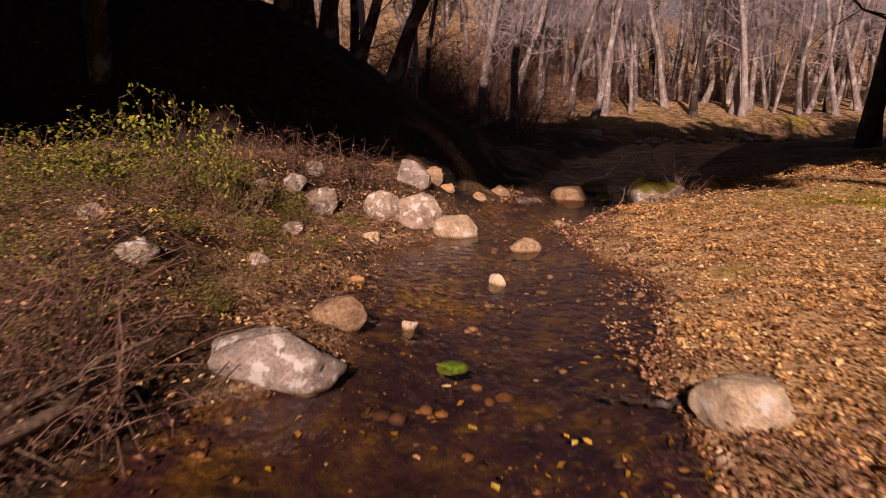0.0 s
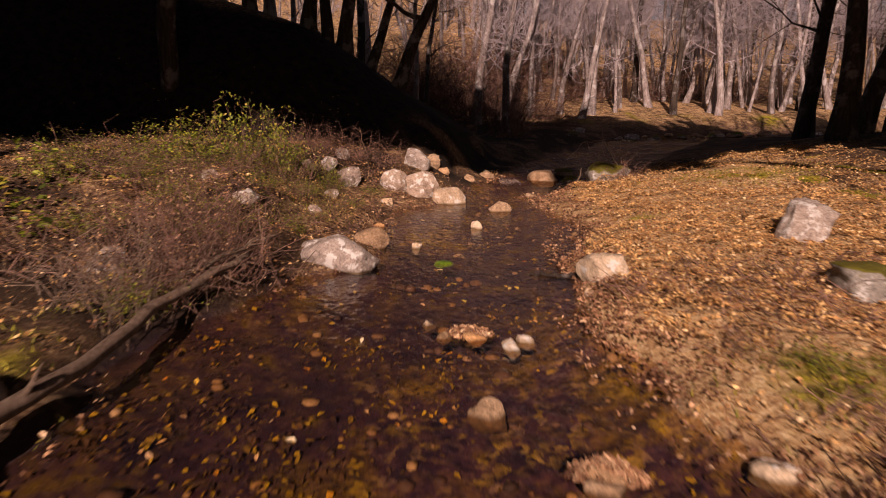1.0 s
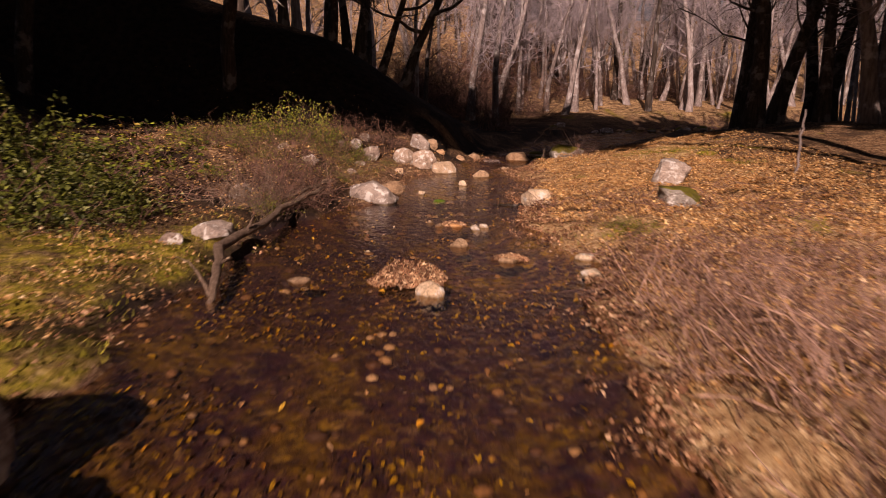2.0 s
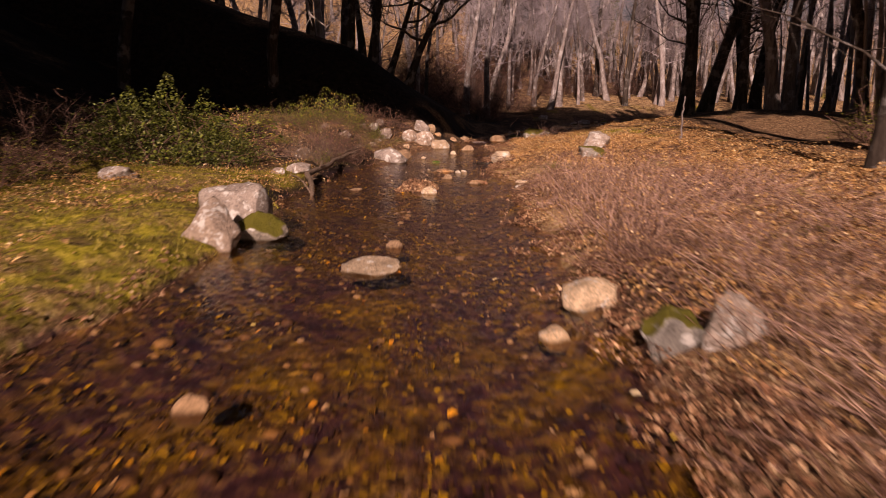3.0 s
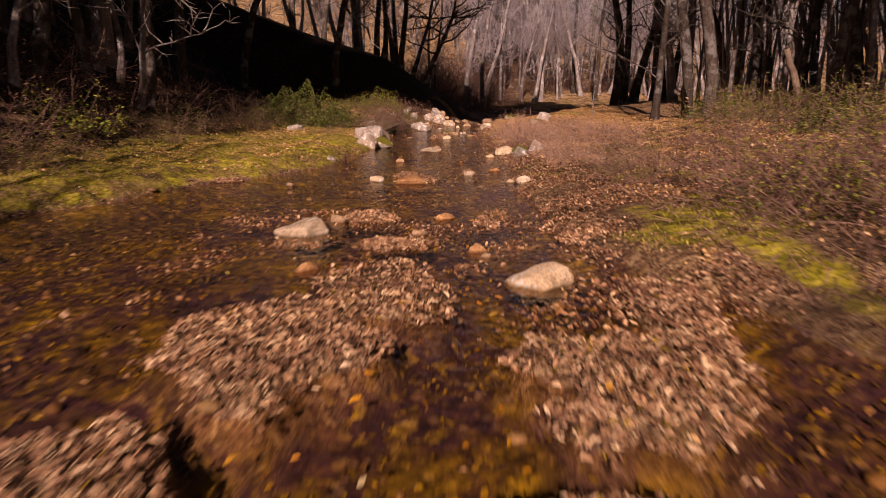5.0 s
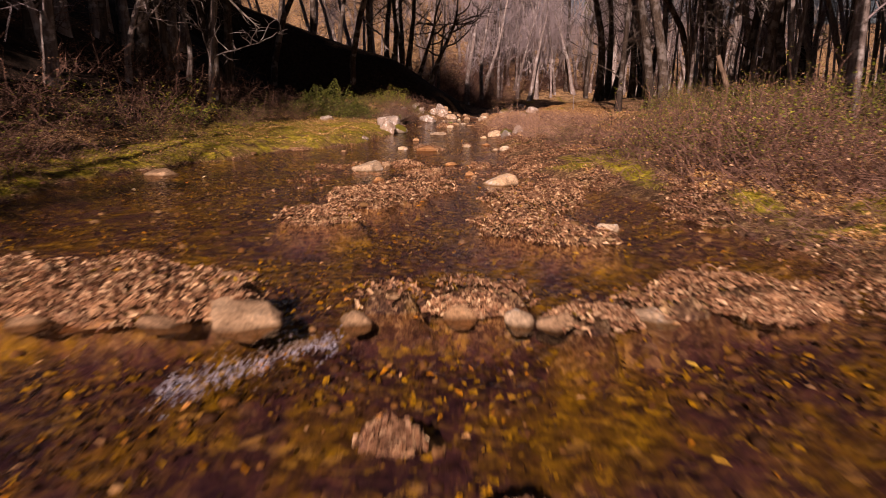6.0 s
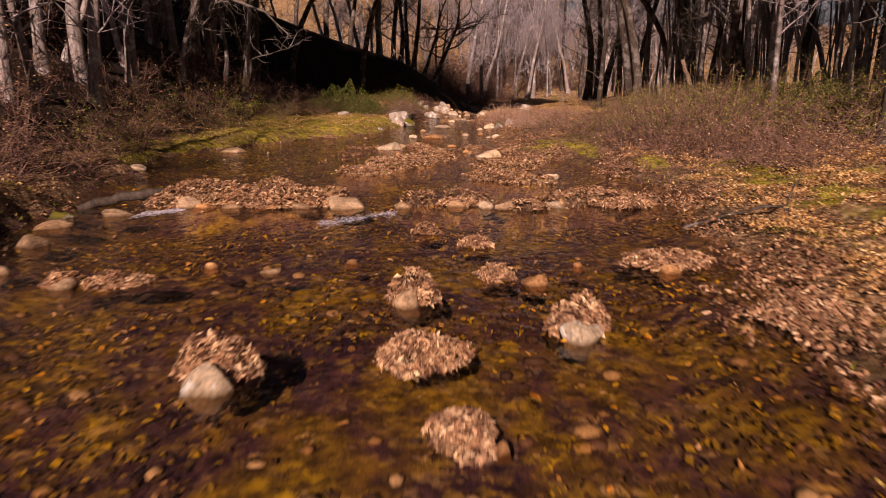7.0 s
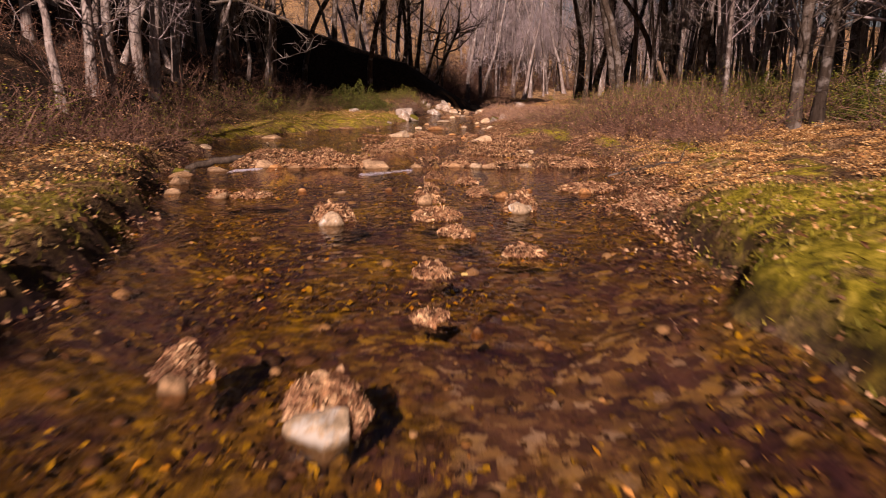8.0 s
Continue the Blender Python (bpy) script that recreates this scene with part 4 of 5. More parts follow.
def build_far_stones():
    r = np.random.default_rng(8)
    for n in range(26):
        x = r.uniform(5, 24)
        y = 27.0 + 0.43 * x - 0.004 * x * x + r.uniform(-1.8, 0.3) - max(0.0, 10 - x) * 0.5
        w = r.uniform(0.25, 0.8)
        stone(x, y, w, w * 0.5, (GRANITE, LICHEN, MOSSY)[n % 3], "grey-brown stone at the edge of the far bank", name="bank_stone", group="far bank stones")


build_far_stones()

# ---- leaf heaps and bars ----


def leaf_pile(x, y, w, deep, h, n, z=0.0, label="heap of wet brown oak leaves caught on a stream stone"):
    r = STONE_RNG
    a, q = r.uniform(0, 2 * np.pi, n), np.sqrt(r.uniform(0, 1, n))
    px, py = np.cos(a) * q, np.sin(a) * q
    edge = 0.7 + 0.6 * lumps(np.cos(a) * 1.2 + x * 5, np.sin(a) * 1.2 + y * 5, 0.7)
    px, py = px * edge, py * edge
    top = (1 - q ** 2.5) * (0.35 + 0.85 * lumps(px * 2 + x * 5, py * 2 + y * 5, 0.5) + 0.15 * r.uniform(0, 1, n))
    pos = np.stack([px * w / 2, py * deep / 2, top * h + 0.01], 1)
    nor = np.stack([px * 0.9, py * 0.9 - 0.35, np.full(n, 0.7)], 1)
    ob = part("leaf_pile", leaves_mesh("leaf_pile", pos, r.uniform(0.035, 0.075, n), 0.95, r, 0.16, nor, slim=0.55), HEAPED)
    ob.location = (x, y, z)
    return tagged(ob, label, "leaves", "leaf heaps", kind="stuff")


HEAPS = [(-0.12, -0.75, 0.66, 0.50, 0.26, 420), (0.43, -11.6, 0.2, 0.2, 0.16, 70), (-0.68, -11.85, 0.42, 0.35, 0.12, 150), (-0.42, -12.6, 0.5, 0.3, 0.14, 150), (-0.85, -16.2, 0.55, 0.45, 0.14, 230),
         (0.46, -16.5, 0.24, 0.25, 0.12, 90), (-0.5, -17.6, 0.6, 0.45, 0.10, 220), (1.5, -17.3, 0.6, 0.5, 0.16, 260), (-0.3, -28.95, 0.30, 0.26, 0.27, 170), (0.63, -29.5, 0.30, 0.26, 0.28, 170),
         (-1.22, -30.1, 0.36, 0.32, 0.28, 220), (0.25, -28.4, 0.26, 0.2, 0.13, 90), (-0.24, -29.9, 0.42, 0.5, 0.13, 240), (1.62, -27.9, 0.62, 0.5, 0.12, 240), (-0.04, -30.75, 0.25, 0.35, 0.10, 110)]
MORE_HEAPS = [(-2.38, -28.6, 0.42, 0.25, 0.10, 120), (-2.75, -28.6, 0.22, 0.2, 0.12, 70), (0.15, -27.35, 0.26, 0.2, 0.11, 80), (-0.30, -26.8, 0.22, 0.2, 0.12, 70), (-0.55, -34.1, 0.28, 0.28, 0.22, 190),
              (-1.2, -33.75, 0.2, 0.2, 0.2, 100), (-0.2, -32.1, 0.2, 0.2, 0.12, 80), (0.46, -31.5, 0.24, 0.22, 0.1, 80), (-0.2, -33.0, 0.16, 0.16, 0.06, 50), (2.0, -29.3, 0.6, 0.7, 0.2, 300)]
DAM_HEAPS = [(-1.42, -25.15, 0.36, 0.3, 0.28, 150), (0.05, -25.1, 0.55, 0.35, 0.16, 200),
             (0.8, -25.3, 0.5, 0.3, 0.13, 180), (2.0, -25.15, 0.6, 0.4, 0.16, 230), (0.3, 2.2, 0.3, 0.2, 0.06, 60), (0.9, 0.2, 0.3, 0.25, 0.06, 60)]
DAM_HEAPS += [(-3.9, -12.4, 0.8, 0.6, 0.12, 260), (-3.0, -10.6, 0.6, 0.4, 0.10, 160), (-3.25, -25.1, 0.8, 0.5, 0.30, 300), (-2.65, -25.1, 0.8, 0.5, 0.34, 300), (-2.05, -25.2, 0.7, 0.45, 0.36, 280), (-1.65, -25.2, 0.4, 0.3, 0.28, 120), (1.5, -24.95, 0.7, 0.35, 0.16, 220)]
for hx, hy, hw, hd, hh, hn in HEAPS + MORE_HEAPS + DAM_HEAPS:
    leaf_pile(hx, hy, hw * 1.1, hd * 1.1, hh * 0.62, int(hn * 6))


def scattered(r, n, x0, x1, y0, y1, keep):
    """Places in a box, kept with the chance keep(x, y, d)."""
    x, y = r.uniform(x0, x1, n), r.uniform(y0, y1, n)
    d = off_shore(x, y)
    ok = r.uniform(0, 1, n) < keep(x, y, d)
    x, y, d = x[ok], y[ok], d[ok]
    return x, y, height(x, y, d), d


def build_litter():
    r = np.random.default_rng(41)

    def right(x, y, d):
        return ((d > -0.12) + 0.3 * (d > -0.5) * (d < -0.12) * step(lumps(x, y, 0.35), 0.5, 0.8)) * (1 - 0.92 * np.clip(grass_mask(x, y, d) * 1.3, 0, 1)) * np.where(y < -3, 0.05 + 1.25 * step(lumps(x, y, 0.6), 0.25, 0.7), 0.25 + 0.9 * lumps(x, y, 0.7)) * (1 - 0.9 * step(d, 3.5, 6.5)) * (1 - 0.35 * np.clip(1.2 * hump(x, y, 3.0, -15.5, 2.6, 4.5), 0, 1))

    def left(x, y, d):
        thick = np.where(y > 1.8, 0.6, np.where(y > -11, 0.75 * step(lumps(x, y + 3, 0.9), 0.3, 0.7), np.where(y < -25, 0.6, 0.2))) * (1 - 0.93 * np.clip(1.4 * hump(x, y, -2.4, 2.7, 1.1, 1.5), 0, 1)) * (1 - 0.9 * step(y, 9.5, 11))
        return (d > -0.10) * thick * (0.15 + 0.9 * lumps(x + 30, y, 0.6)) * (1 - 0.8 * step(d, 3, 6))

    for name, keep, box, n in (("right_bank_leaves", right, (1.0, 8.0, -37, 13), 640000), ("left_bank_leaves", left, (-7.5, 1.2, -35, 12), 300000)):
        x, y, z, d = scattered(r, n, *box, keep)
        pos = np.stack([x, y, np.maximum(z, 0.0) + r.uniform(0.004, 0.04, len(x)) + 0.09 * step(lumps(x + 2, y + 2, 0.20), 0.5, 0.95) * (d > 0.05)], 1)
        size = r.uniform(0.018, 0.044, len(x)) * np.where(r.uniform(0, 1, len(x)) < 0.10, 1.5, 1.0)
        wet = d < 0.10 + 0.55 * (lumps(x, y, 0.6) - 0.25) + 3.0 * (x > 0) * hump(x, y, 2.4, -15.5, 2.6, 3.8) * step(lumps(x + 3, y, 0.7), 0.15, 0.55)
        tagged(part("leaf_litter", leaves_mesh("leaf_litter", pos[~wet], size[~wet], 0.6, r, 0.2), OAK), "dry tan oak leaves carpeting the stream bank", "leaves", kind="stuff")
        tagged(part("leaf_litter", leaves_mesh("leaf_litter", pos[wet], size[wet], 0.6, r, 0.2), WETOAK), "damp dark brown leaves along the water's edge", "leaves", kind="stuff")
    # bars of leaves stranded in the shallows
    for bars, n, deep in ((LEAF_BARS, 190000, 0.05), (DAM_BARS, 150000, 0.07)):
        x, y, z, d = scattered(r, n, -4.0, 3.2, -26, -15.5, lambda x, y, d: np.clip(1.6 * shoal(x, y, bars) - 0.25, 0, 1) * (0.35 + 0.8 * lumps(x, y, 0.3)) * (1 - 0.5 * step(y, -20, -18.8)))
        pos = np.stack([x, y, np.maximum(z, 0.0) + deep * r.uniform(0.1, 1, len(x)) * (0.3 + 1.2 * lumps(x, y, 0.25))], 1)
        tagged(part("stranded_leaves", leaves_mesh("stranded_leaves", pos, r.uniform(0.03, 0.065, len(x)), 0.8, r, 0.16, slim=0.6), HEAPED), "pinkish-brown leaves stranded on shoals in the stream", "leaves", kind="stuff")
    x, y, z, d = scattered(r, 11000, -2.6, 2.4, -20.5, -15.5, lambda x, y, d: (d < 0) * step(lumps(x + 12, y, 0.45), 0.55, 0.85) * step(lumps(x, y, 1.4), 0.3, 0.6))
    pos = np.stack([x, y, np.maximum(z, -0.02) + r.uniform(0.0, 0.04, len(x))], 1)
    tagged(part("stranded_leaves", leaves_mesh("stranded_leaves", pos, r.uniform(0.03, 0.06, len(x)), 0.6, r, 0.16), WETOAK), "thin drift of wet brown leaves in the shallows", "leaves", kind="stuff")
    # leaves sunk on the bed
    x, y, z, d = scattered(r, 170000, -6.2, 3.6, -37, 11, lambda x, y, d: (d < -0.05) * (0.08 + 0.92 * step(lumps(x, y, 0.8), 0.3, 0.75)) * (1 - 0.6 * step(y, -1, 4)))
    pos = np.stack([x, y, z + r.uniform(0.005, 0.03, len(x))], 1)
    tagged(part("sunken_leaves", leaves_mesh("sunken_leaves", pos, r.uniform(0.02, 0.065, len(x)), 0.4, r, 0.15, ragged=0.04), SUNK), "golden and brown leaves sunk on the stream bed", "leaves", kind="stuff")
    # bright leaves afloat
    x, y, z, d = scattered(r, 650, -6.0, 3.4, -37, 9, lambda x, y, d: (d < -0.1) * (0.2 + 0.8 * step(lumps(x, y, 1.3), 0.4, 0.8)))
    pos = np.stack([x, y, np.full(len(x), 0.010)], 1)
    tagged(part("floating_leaves", leaves_mesh("floating_leaves", pos, r.uniform(0.035, 0.075, len(x)), 0.15, r, 0.08, ragged=0.04), FLOATING), "bright orange and pale leaves afloat on the stream", "leaves", kind="stuff")
    # pebbles on the bed
    v0, f0 = ball(1)
    f0 = np.array(f0)
    x, y, z, d = scattered(r, 4600, -6.0, 3.4, -37, 12, lambda x, y, d: (d < 0.05) * 1.0)
    n = len(x)
    size = np.minimum(r.gamma(2.0, 0.010, n), 0.05)[:, None] + 0.010
    half = size * np.stack([r.uniform(0.8, 1.5, n), r.uniform(0.8, 1.5, n), r.uniform(0.4, 0.8, n)], 1)
    v = np.stack([x, y, z + 0.3 * half[:, 2]], 1)[:, None] + v0[None] * half[:, None] * r.uniform(0.85, 1.15, (n, len(v0), 1))
    f = (f0[None] + np.arange(n)[:, None, None] * len(v0)).reshape(-1, 3)
    tagged(part("pebbles", mesh_of("pebbles", v.reshape(-1, 3), f, True), PEBBLE), "small brown and ochre pebbles on the stream bed", "pebbles", kind="stuff")


build_litter()


def build_grass():
    r = np.random.default_rng(43)
    x, y, z, d = scattered(r, 330000, -7.5, 7, -37, 10, lambda x, y, d: (d > 0.0) * np.clip(grass_mask(x, y, d) * 1.2 - 0.25, 0, 1) * step(lumps(x, y, 0.5), 0.2, 0.7))
    n = len(x)
    a, h = r.uniform(0, 2 * np.pi, n), r.uniform(0.015, 0.065, n)
    w = 0.007
    lean = r.normal(0, 0.025, (n, 2))
    p = np.stack([x, y, z], 1)
    side = np.stack([np.cos(a) * w, np.sin(a) * w, 0 * a], 1)
    v = np.stack([p - side, p + side, p + np.concatenate([lean, h[:, None]], 1)], 1).reshape(-1, 3)
    f = np.arange(3 * n).reshape(-1, 3)
    tagged(part("grass", mesh_of("grass", v, f), GRASS), "short yellow-green winter grass and moss", "grass", kind="stuff")


build_grass()

# ---- brambles and brush ----


def brush(r, canes, leafy, tall, arch, twigs=4, thick=0.006, flare=0.45):
    """Canes and leaves of a bush about 1 m in radius and tall m high."""
    k, spots = Tubes(), []
    for _ in range(canes):
        a, q = r.uniform(0, 2 * np.pi), np.sqrt(r.uniform(0, 1)) * 0.8
        st = (np.cos(a) * q, np.sin(a) * q, -0.05)
        out = r.normal(0, flare, 2) + 0.35 * np.array(st[:2])
        line = strands(st, (out[0], out[1], 1.0), tall * r.uniform(0.6, 1.35), 6, 0.16, -arch, r)
        k.add(line[::2], np.linspace(thick, thick * 0.4, 4), 3)
        for _ in range(twigs):
            p = line[r.integers(1, 7)]
            tw = strands(p, r.normal(0, 1, 3) + (0, 0, 0.3), tall * r.uniform(0.15, 0.4), 2, 0.25, -0.02, r)
            k.add(tw, np.linspace(thick * 0.5, thick * 0.25, 3), 3)
            spots.extend(tw[1:])
        spots.extend(line[3:])
    spots = np.array(spots)
    pick = spots[r.uniform(0, 1, len(spots)) < leafy]
    reps = np.repeat(pick, 2, 0)
    return k, reps + r.normal(0, 0.045, reps.shape)


def build_brush():
    r = np.random.default_rng(51)
    forms = {}
    for key, canes, leafy, tall, arch, mat, leaf, label in (
            ("green", 46, 1.0, 1.0, 0.06, CANE, BRAMBLE_LEAF, "leafy green bramble bush with arching canes"), ("mixed", 58, 1.0, 1.0, 0.08, CANE, BRAMBLE_LEAF, "tangled brown bramble thicket with a few green leaves"),
            ("bare", 55, 0.3, 1.0, 0.10, CANE, WETOAK, "tangle of bare reddish-brown canes and twigs"), ("litter", 75, 0.7, 1.0, 0.05, CANE, WETOAK, "low brown brush with withered leaves"), ("dry", 75, 0.5, 1.0, 0.07, DRYSTEM, OAK, "tangle of dry pinkish-brown stems on the leafy bank"), ("mound", 55, 0.12, 1.0, 0.22, DEADWOOD, OAK, "low mound of thick pale arching dead canes"), ("dense", 90, 1.0, 0.8, 0.10, CANE, SHRUB_LEAF, "dense dark green shrub")):
        k, spots = brush(r, canes, leafy, tall, arch, twigs=4, flare=0.9 if key == "dense" else 0.5, thick=0.010 if key == "mound" else 0.0078)
        if key == "dense":
            a, h = r.uniform(0, 2 * np.pi, 5200), r.uniform(-0.05, 1, 5200)
            q = np.sqrt(np.maximum(1 - h * h, 0.02)) * (0.45 + 0.95 * lumps(np.cos(a) * 2 + 5 * h, np.sin(a) * 2 + 5, 0.45)) * r.uniform(0.3, 1.0, 5200) ** 0.5
            dome = np.stack([np.cos(a) * q, np.sin(a) * q, 0.06 + h * (0.35 + 1.0 * lumps(np.cos(a) * q + 9, np.sin(a) * q + 9, 0.28))], 1)
            spots = np.concatenate([spots, dome])
        ob = thing("bramble" if key in ("green", "mixed", "bare", "dry", "mound") else "shrub", label, "bush", (0, 500, 0), "brush along the banks")
        part("cane_tangle", k.mesh("cane_tangle", False), mat, ob)
        if leaf:
            part("foliage", leaves_mesh("foliage", spots, r.uniform(0.05, 0.10, len(spots)) if key == "green" else r.uniform(0.035, 0.07, len(spots)) if key == "dense" else r.uniform(0.022, 0.048, len(spots)), 0.8, r, 0.1), leaf, ob)
        forms[key] = [ob, False]

    def put(key, rows):
        for x, y, rad, tall in rows:
            src, used = forms[key]
            m = pose(x, y, ground_at(x, y) - 0.02, 0, 0, r.uniform(0, 360))
            if used:
                o = copy_thing(src, m)
            else:
                o = src
                o.matrix_basis = m
                forms[key][1] = True
            o.scale = (rad, rad, tall)

    put("green", [(-3.3, 7.0, 0.6, 0.7), (-2.9, 7.2, 0.5, 0.85), (-2.4, 7.3, 0.45, 0.7), (-3.9, 6.9, 0.5, 0.55), (-1.8, 7.9, 0.3, 0.4), (-3.4, 6.6, 0.5, 0.5), (-4.9, 3.6, 1.2, 0.8), (-3.0, 7.4, 0.5, 0.35), (-2.3, 2.2, 0.3, 0.3), (-1.7, 4.9, 0.2, 0.2), (-2.9, 4.7, 0.25, 0.2), (-2.2, 5.6, 0.25, 0.2), (-3.6, 5.4, 0.3, 0.25), (-1.3, 7.3, 0.2, 0.15), (-1.9, 6.9, 0.25, 0.2), (-4.1, 4.6, 0.3, 0.3), (-3.4, 3.7, 0.3, 0.25), (-1.1, 8.3, 0.2, 0.15), (-4.6, 5.6, 0.35, 0.3), (-7.2, -10.6, 0.9, 0.9), (9.2, -12.6, 1.0, 0.9), (2.45, 2.3 - 1.2, 0.3, 0.12)])
    put("dense", [(-4.9, 0.7, 1.15, 1.35), (-3.9, 0.7, 0.7, 0.75), (-5.9, 1.2, 1.0, 1.1), (8.1, -10.2, 1.0, 0.8), (8.4, -2.6, 1.0, 0.7), (10.4, -13.2, 1.1, 0.9), (11.6, -17.2, 1.2, 1.0), (9.8, -20.3, 1.0, 0.9)])
    put("mixed", [(4.4, -20.2, 0.9, 1.1), (5.6, -19.4, 1.0, 1.1), (3.9, -18.4, 0.7, 1.0), (6.6, -18.2, 1.0, 1.1), (6.2, -21.2, 1.0, 1.0), (7.0, -15.0, 1.0, 1.0), (6.4, -9.4, 1.0, 0.8), (7.2, -6.6, 1.0, 0.8), (-6.4, -8.6, 0.8, 0.6), (-6.8, -6.4, 0.9, 0.7), (-6.0, -3.2, 0.9, 0.7), (-6.6, -13.8, 0.8, 0.7), (-2.4, 3.9, 0.6, 0.4), (-1.8, 5.2, 0.5, 0.25), (-2.6, 4.6, 0.6, 0.3), (-3.9, 5.2, 0.6, 0.3), (-1.6, 6.6, 0.45, 0.25), (-3.0, 5.4, 0.6, 0.3), (-4.4, 6.0, 0.7, 0.4), (-2.2, 7.1, 0.5, 0.35), (-3.0, 6.6, 0.6, 0.4), (-3.4, 5.0, 0.5, 0.25), (-2.1, 6.3, 0.5, 0.3), (-2.7, 6.0, 0.5, 0.25), (-3.7, 6.1, 0.6, 0.25), (-2.6, 7.3, 0.6, 0.3), (-1.7, 7.6, 0.3, 0.2), (-6.6, -20.6, 1.1, 1.0), (-6.4, -25.6, 1.0, 0.9), (-5.9, -28.2, 1.0, 0.9),
                  (-7.6, -15.2, 1.0, 1.0), (9.4, -9.0, 1.2, 1.0), (7.6, -12.4, 0.9, 0.9), (3.5, -17.6, 0.9, 0.9), (4.1, -19.4, 0.9, 0.9), (4.9, -17.2, 1.0, 0.8), (9.2, -16.6, 1.2, 1.1), (8.8, -19.2, 1.2, 1.1), (9.6, -8.0, 1.2, 1.2), (9.0, -4.6, 1.1, 1.0), (9.9, -1.0, 1.2, 1.1), (10.8, -17.8, 1.2, 1.3), (8.2, -11.4, 1.0, 0.9), (8.0, -14.9, 1.0, 0.9), (8.6, -23.6, 1.2, 1.0), (9.4, 2.0, 1.1, 0.9), (10.6, -11.6, 1.2, 1.2), (8.4, -6.6, 1.2, 0.8), (10.2, -6.0, 1.2, 1.0), (10.0, -22.5, 1.0, 0.9), (11.2, -14.4, 1.2, 1.2), (2.6, -14.6, 0.7, 0.3), (3.4, -11.6, 0.8, 0.3)])
    put("bare", [(-6.2, -28.8, 0.9, 0.9), (-6.0, -31.0, 0.8, 0.8), (-6.8, -31.6, 1.0, 1.1), (-5.4, -26.6, 0.7, 0.8), (-6.6, -29.6, 1.1, 1.2), (-6.2, -24.6, 1.0, 1.0), (-6.0, -23.2, 0.9, 0.9), (3.0, -13.4, 0.8, 0.4), (2.3, -11.4, 0.6, 0.3), (3.2, -15.6, 0.9, 0.5), (4.4, -14.4, 1.0, 0.45), (4.2, -9.8, 1.0, 0.4), (2.0, -7.0, 0.5, 0.3), (2.8, -6.6, 0.7, 0.35), (2.9, -1.6, 0.8, 0.32), (3.9, -2.0, 0.9, 0.3), (4.6, -5.0, 1.0, 0.35), (-1.75, 9.3, 0.7, 0.55), (-1.2, 9.9, 0.6, 0.5), (-2.3, 9.0, 0.6, 0.5), (-1.95, 3.3, 0.5, 0.5), (-2.3, 2.6, 0.5, 0.45), (-2.2, 3.6, 0.65, 0.8), (-2.0, 3.2, 0.5, 0.65), (-2.6, 3.2, 0.7, 0.85), (-2.3, 2.6, 0.5, 0.65), (-2.5, 3.9, 0.6, 0.7), (-2.3, 9.2, 0.5, 0.45), (-3.4, 7.0, 0.7, 0.35), (-7.0, -18.2, 1.0, 1.1), (-7.3, -22.8, 1.2, 1.3), (-6.0, -27.4, 0.8, 0.8),
                 (-6.4, -30.2, 0.9, 0.9), (-5.6, -25.4, 0.8, 0.9), (-7.8, -8.2, 1.0, 0.8), (-6.6, -5.0, 0.9, 0.6), (3.6, 11.0, 0.5, 0.6), (2.2, 2.4 - 1.0, 0.4, 0.15), (-7.4, -12.6, 1.0, 0.9), (-9.5, -8, 1.3, 1.1), (-10, -19, 1.3, 1.2), (-9.8, -11, 1.2, 1.0), (-11.5, -15, 1.4, 1.2), (-8.6, -15.6, 1.2, 1.0), (-8.8, -6.0, 1.2, 1.0), (-8.2, -3.2, 1.2, 0.9), (-10.6, -4.4, 1.4, 1.2), (-9.2, -17.8, 1.2, 1.0), (-10.8, -21.5, 1.4, 1.3), (-9.0, -0.8, 1.3, 1.1), (-12, -9, 1.5, 1.3), (-7.6, 1.0, 1.0, 0.9), (-8.3, -10.2, 1.1, 1.0), (-8.6, -20.5, 1.2, 1.2), (-8.4, -25.5, 1.3, 1.3)])
    put("dry", [(2.1, -2.0, 0.6, 0.5), (2.3, -4.0, 0.6, 0.7), (2.2, -5.8, 0.6, 0.7), (3.1, -3.0, 0.7, 0.5), (3.4, -5.6, 0.7, 0.5), (2.7, -5.0, 0.6, 0.7), (2.0, -3.1, 0.5, 0.5), (2.9, -4.2, 0.6, 0.55), (2.7, -7.6, 0.6, 0.5), (3.2, -6.8, 0.7, 0.55), (2.6, -9.8, 0.6, 0.4), (3.6, -8.6, 0.7, 0.45), (3.9, -4.6, 0.7, 0.5), (2.0, -4.9, 0.45, 0.6), (2.6, -2.4, 0.5, 0.5), (3.6, -1.4, 0.7, 0.4), (4.4, -6.4, 0.8, 0.45), (2.3, -10.8, 0.5, 0.35), (3.0, -11.2, 0.7, 0.4), (2.4, -8.8, 0.5, 0.45), (4.4, -3.2, 0.7, 0.4), (2.9, -12.8, 0.6, 0.35), (2.2, -12.4, 0.4, 0.3)])
    put("mound", [(-2.35, 2.0, 0.4, 0.7), (-2.7, 2.5, 0.55, 0.8), (-2.3, 2.9, 0.5, 0.6), (-2.2, 3.5, 0.5, 0.6)])
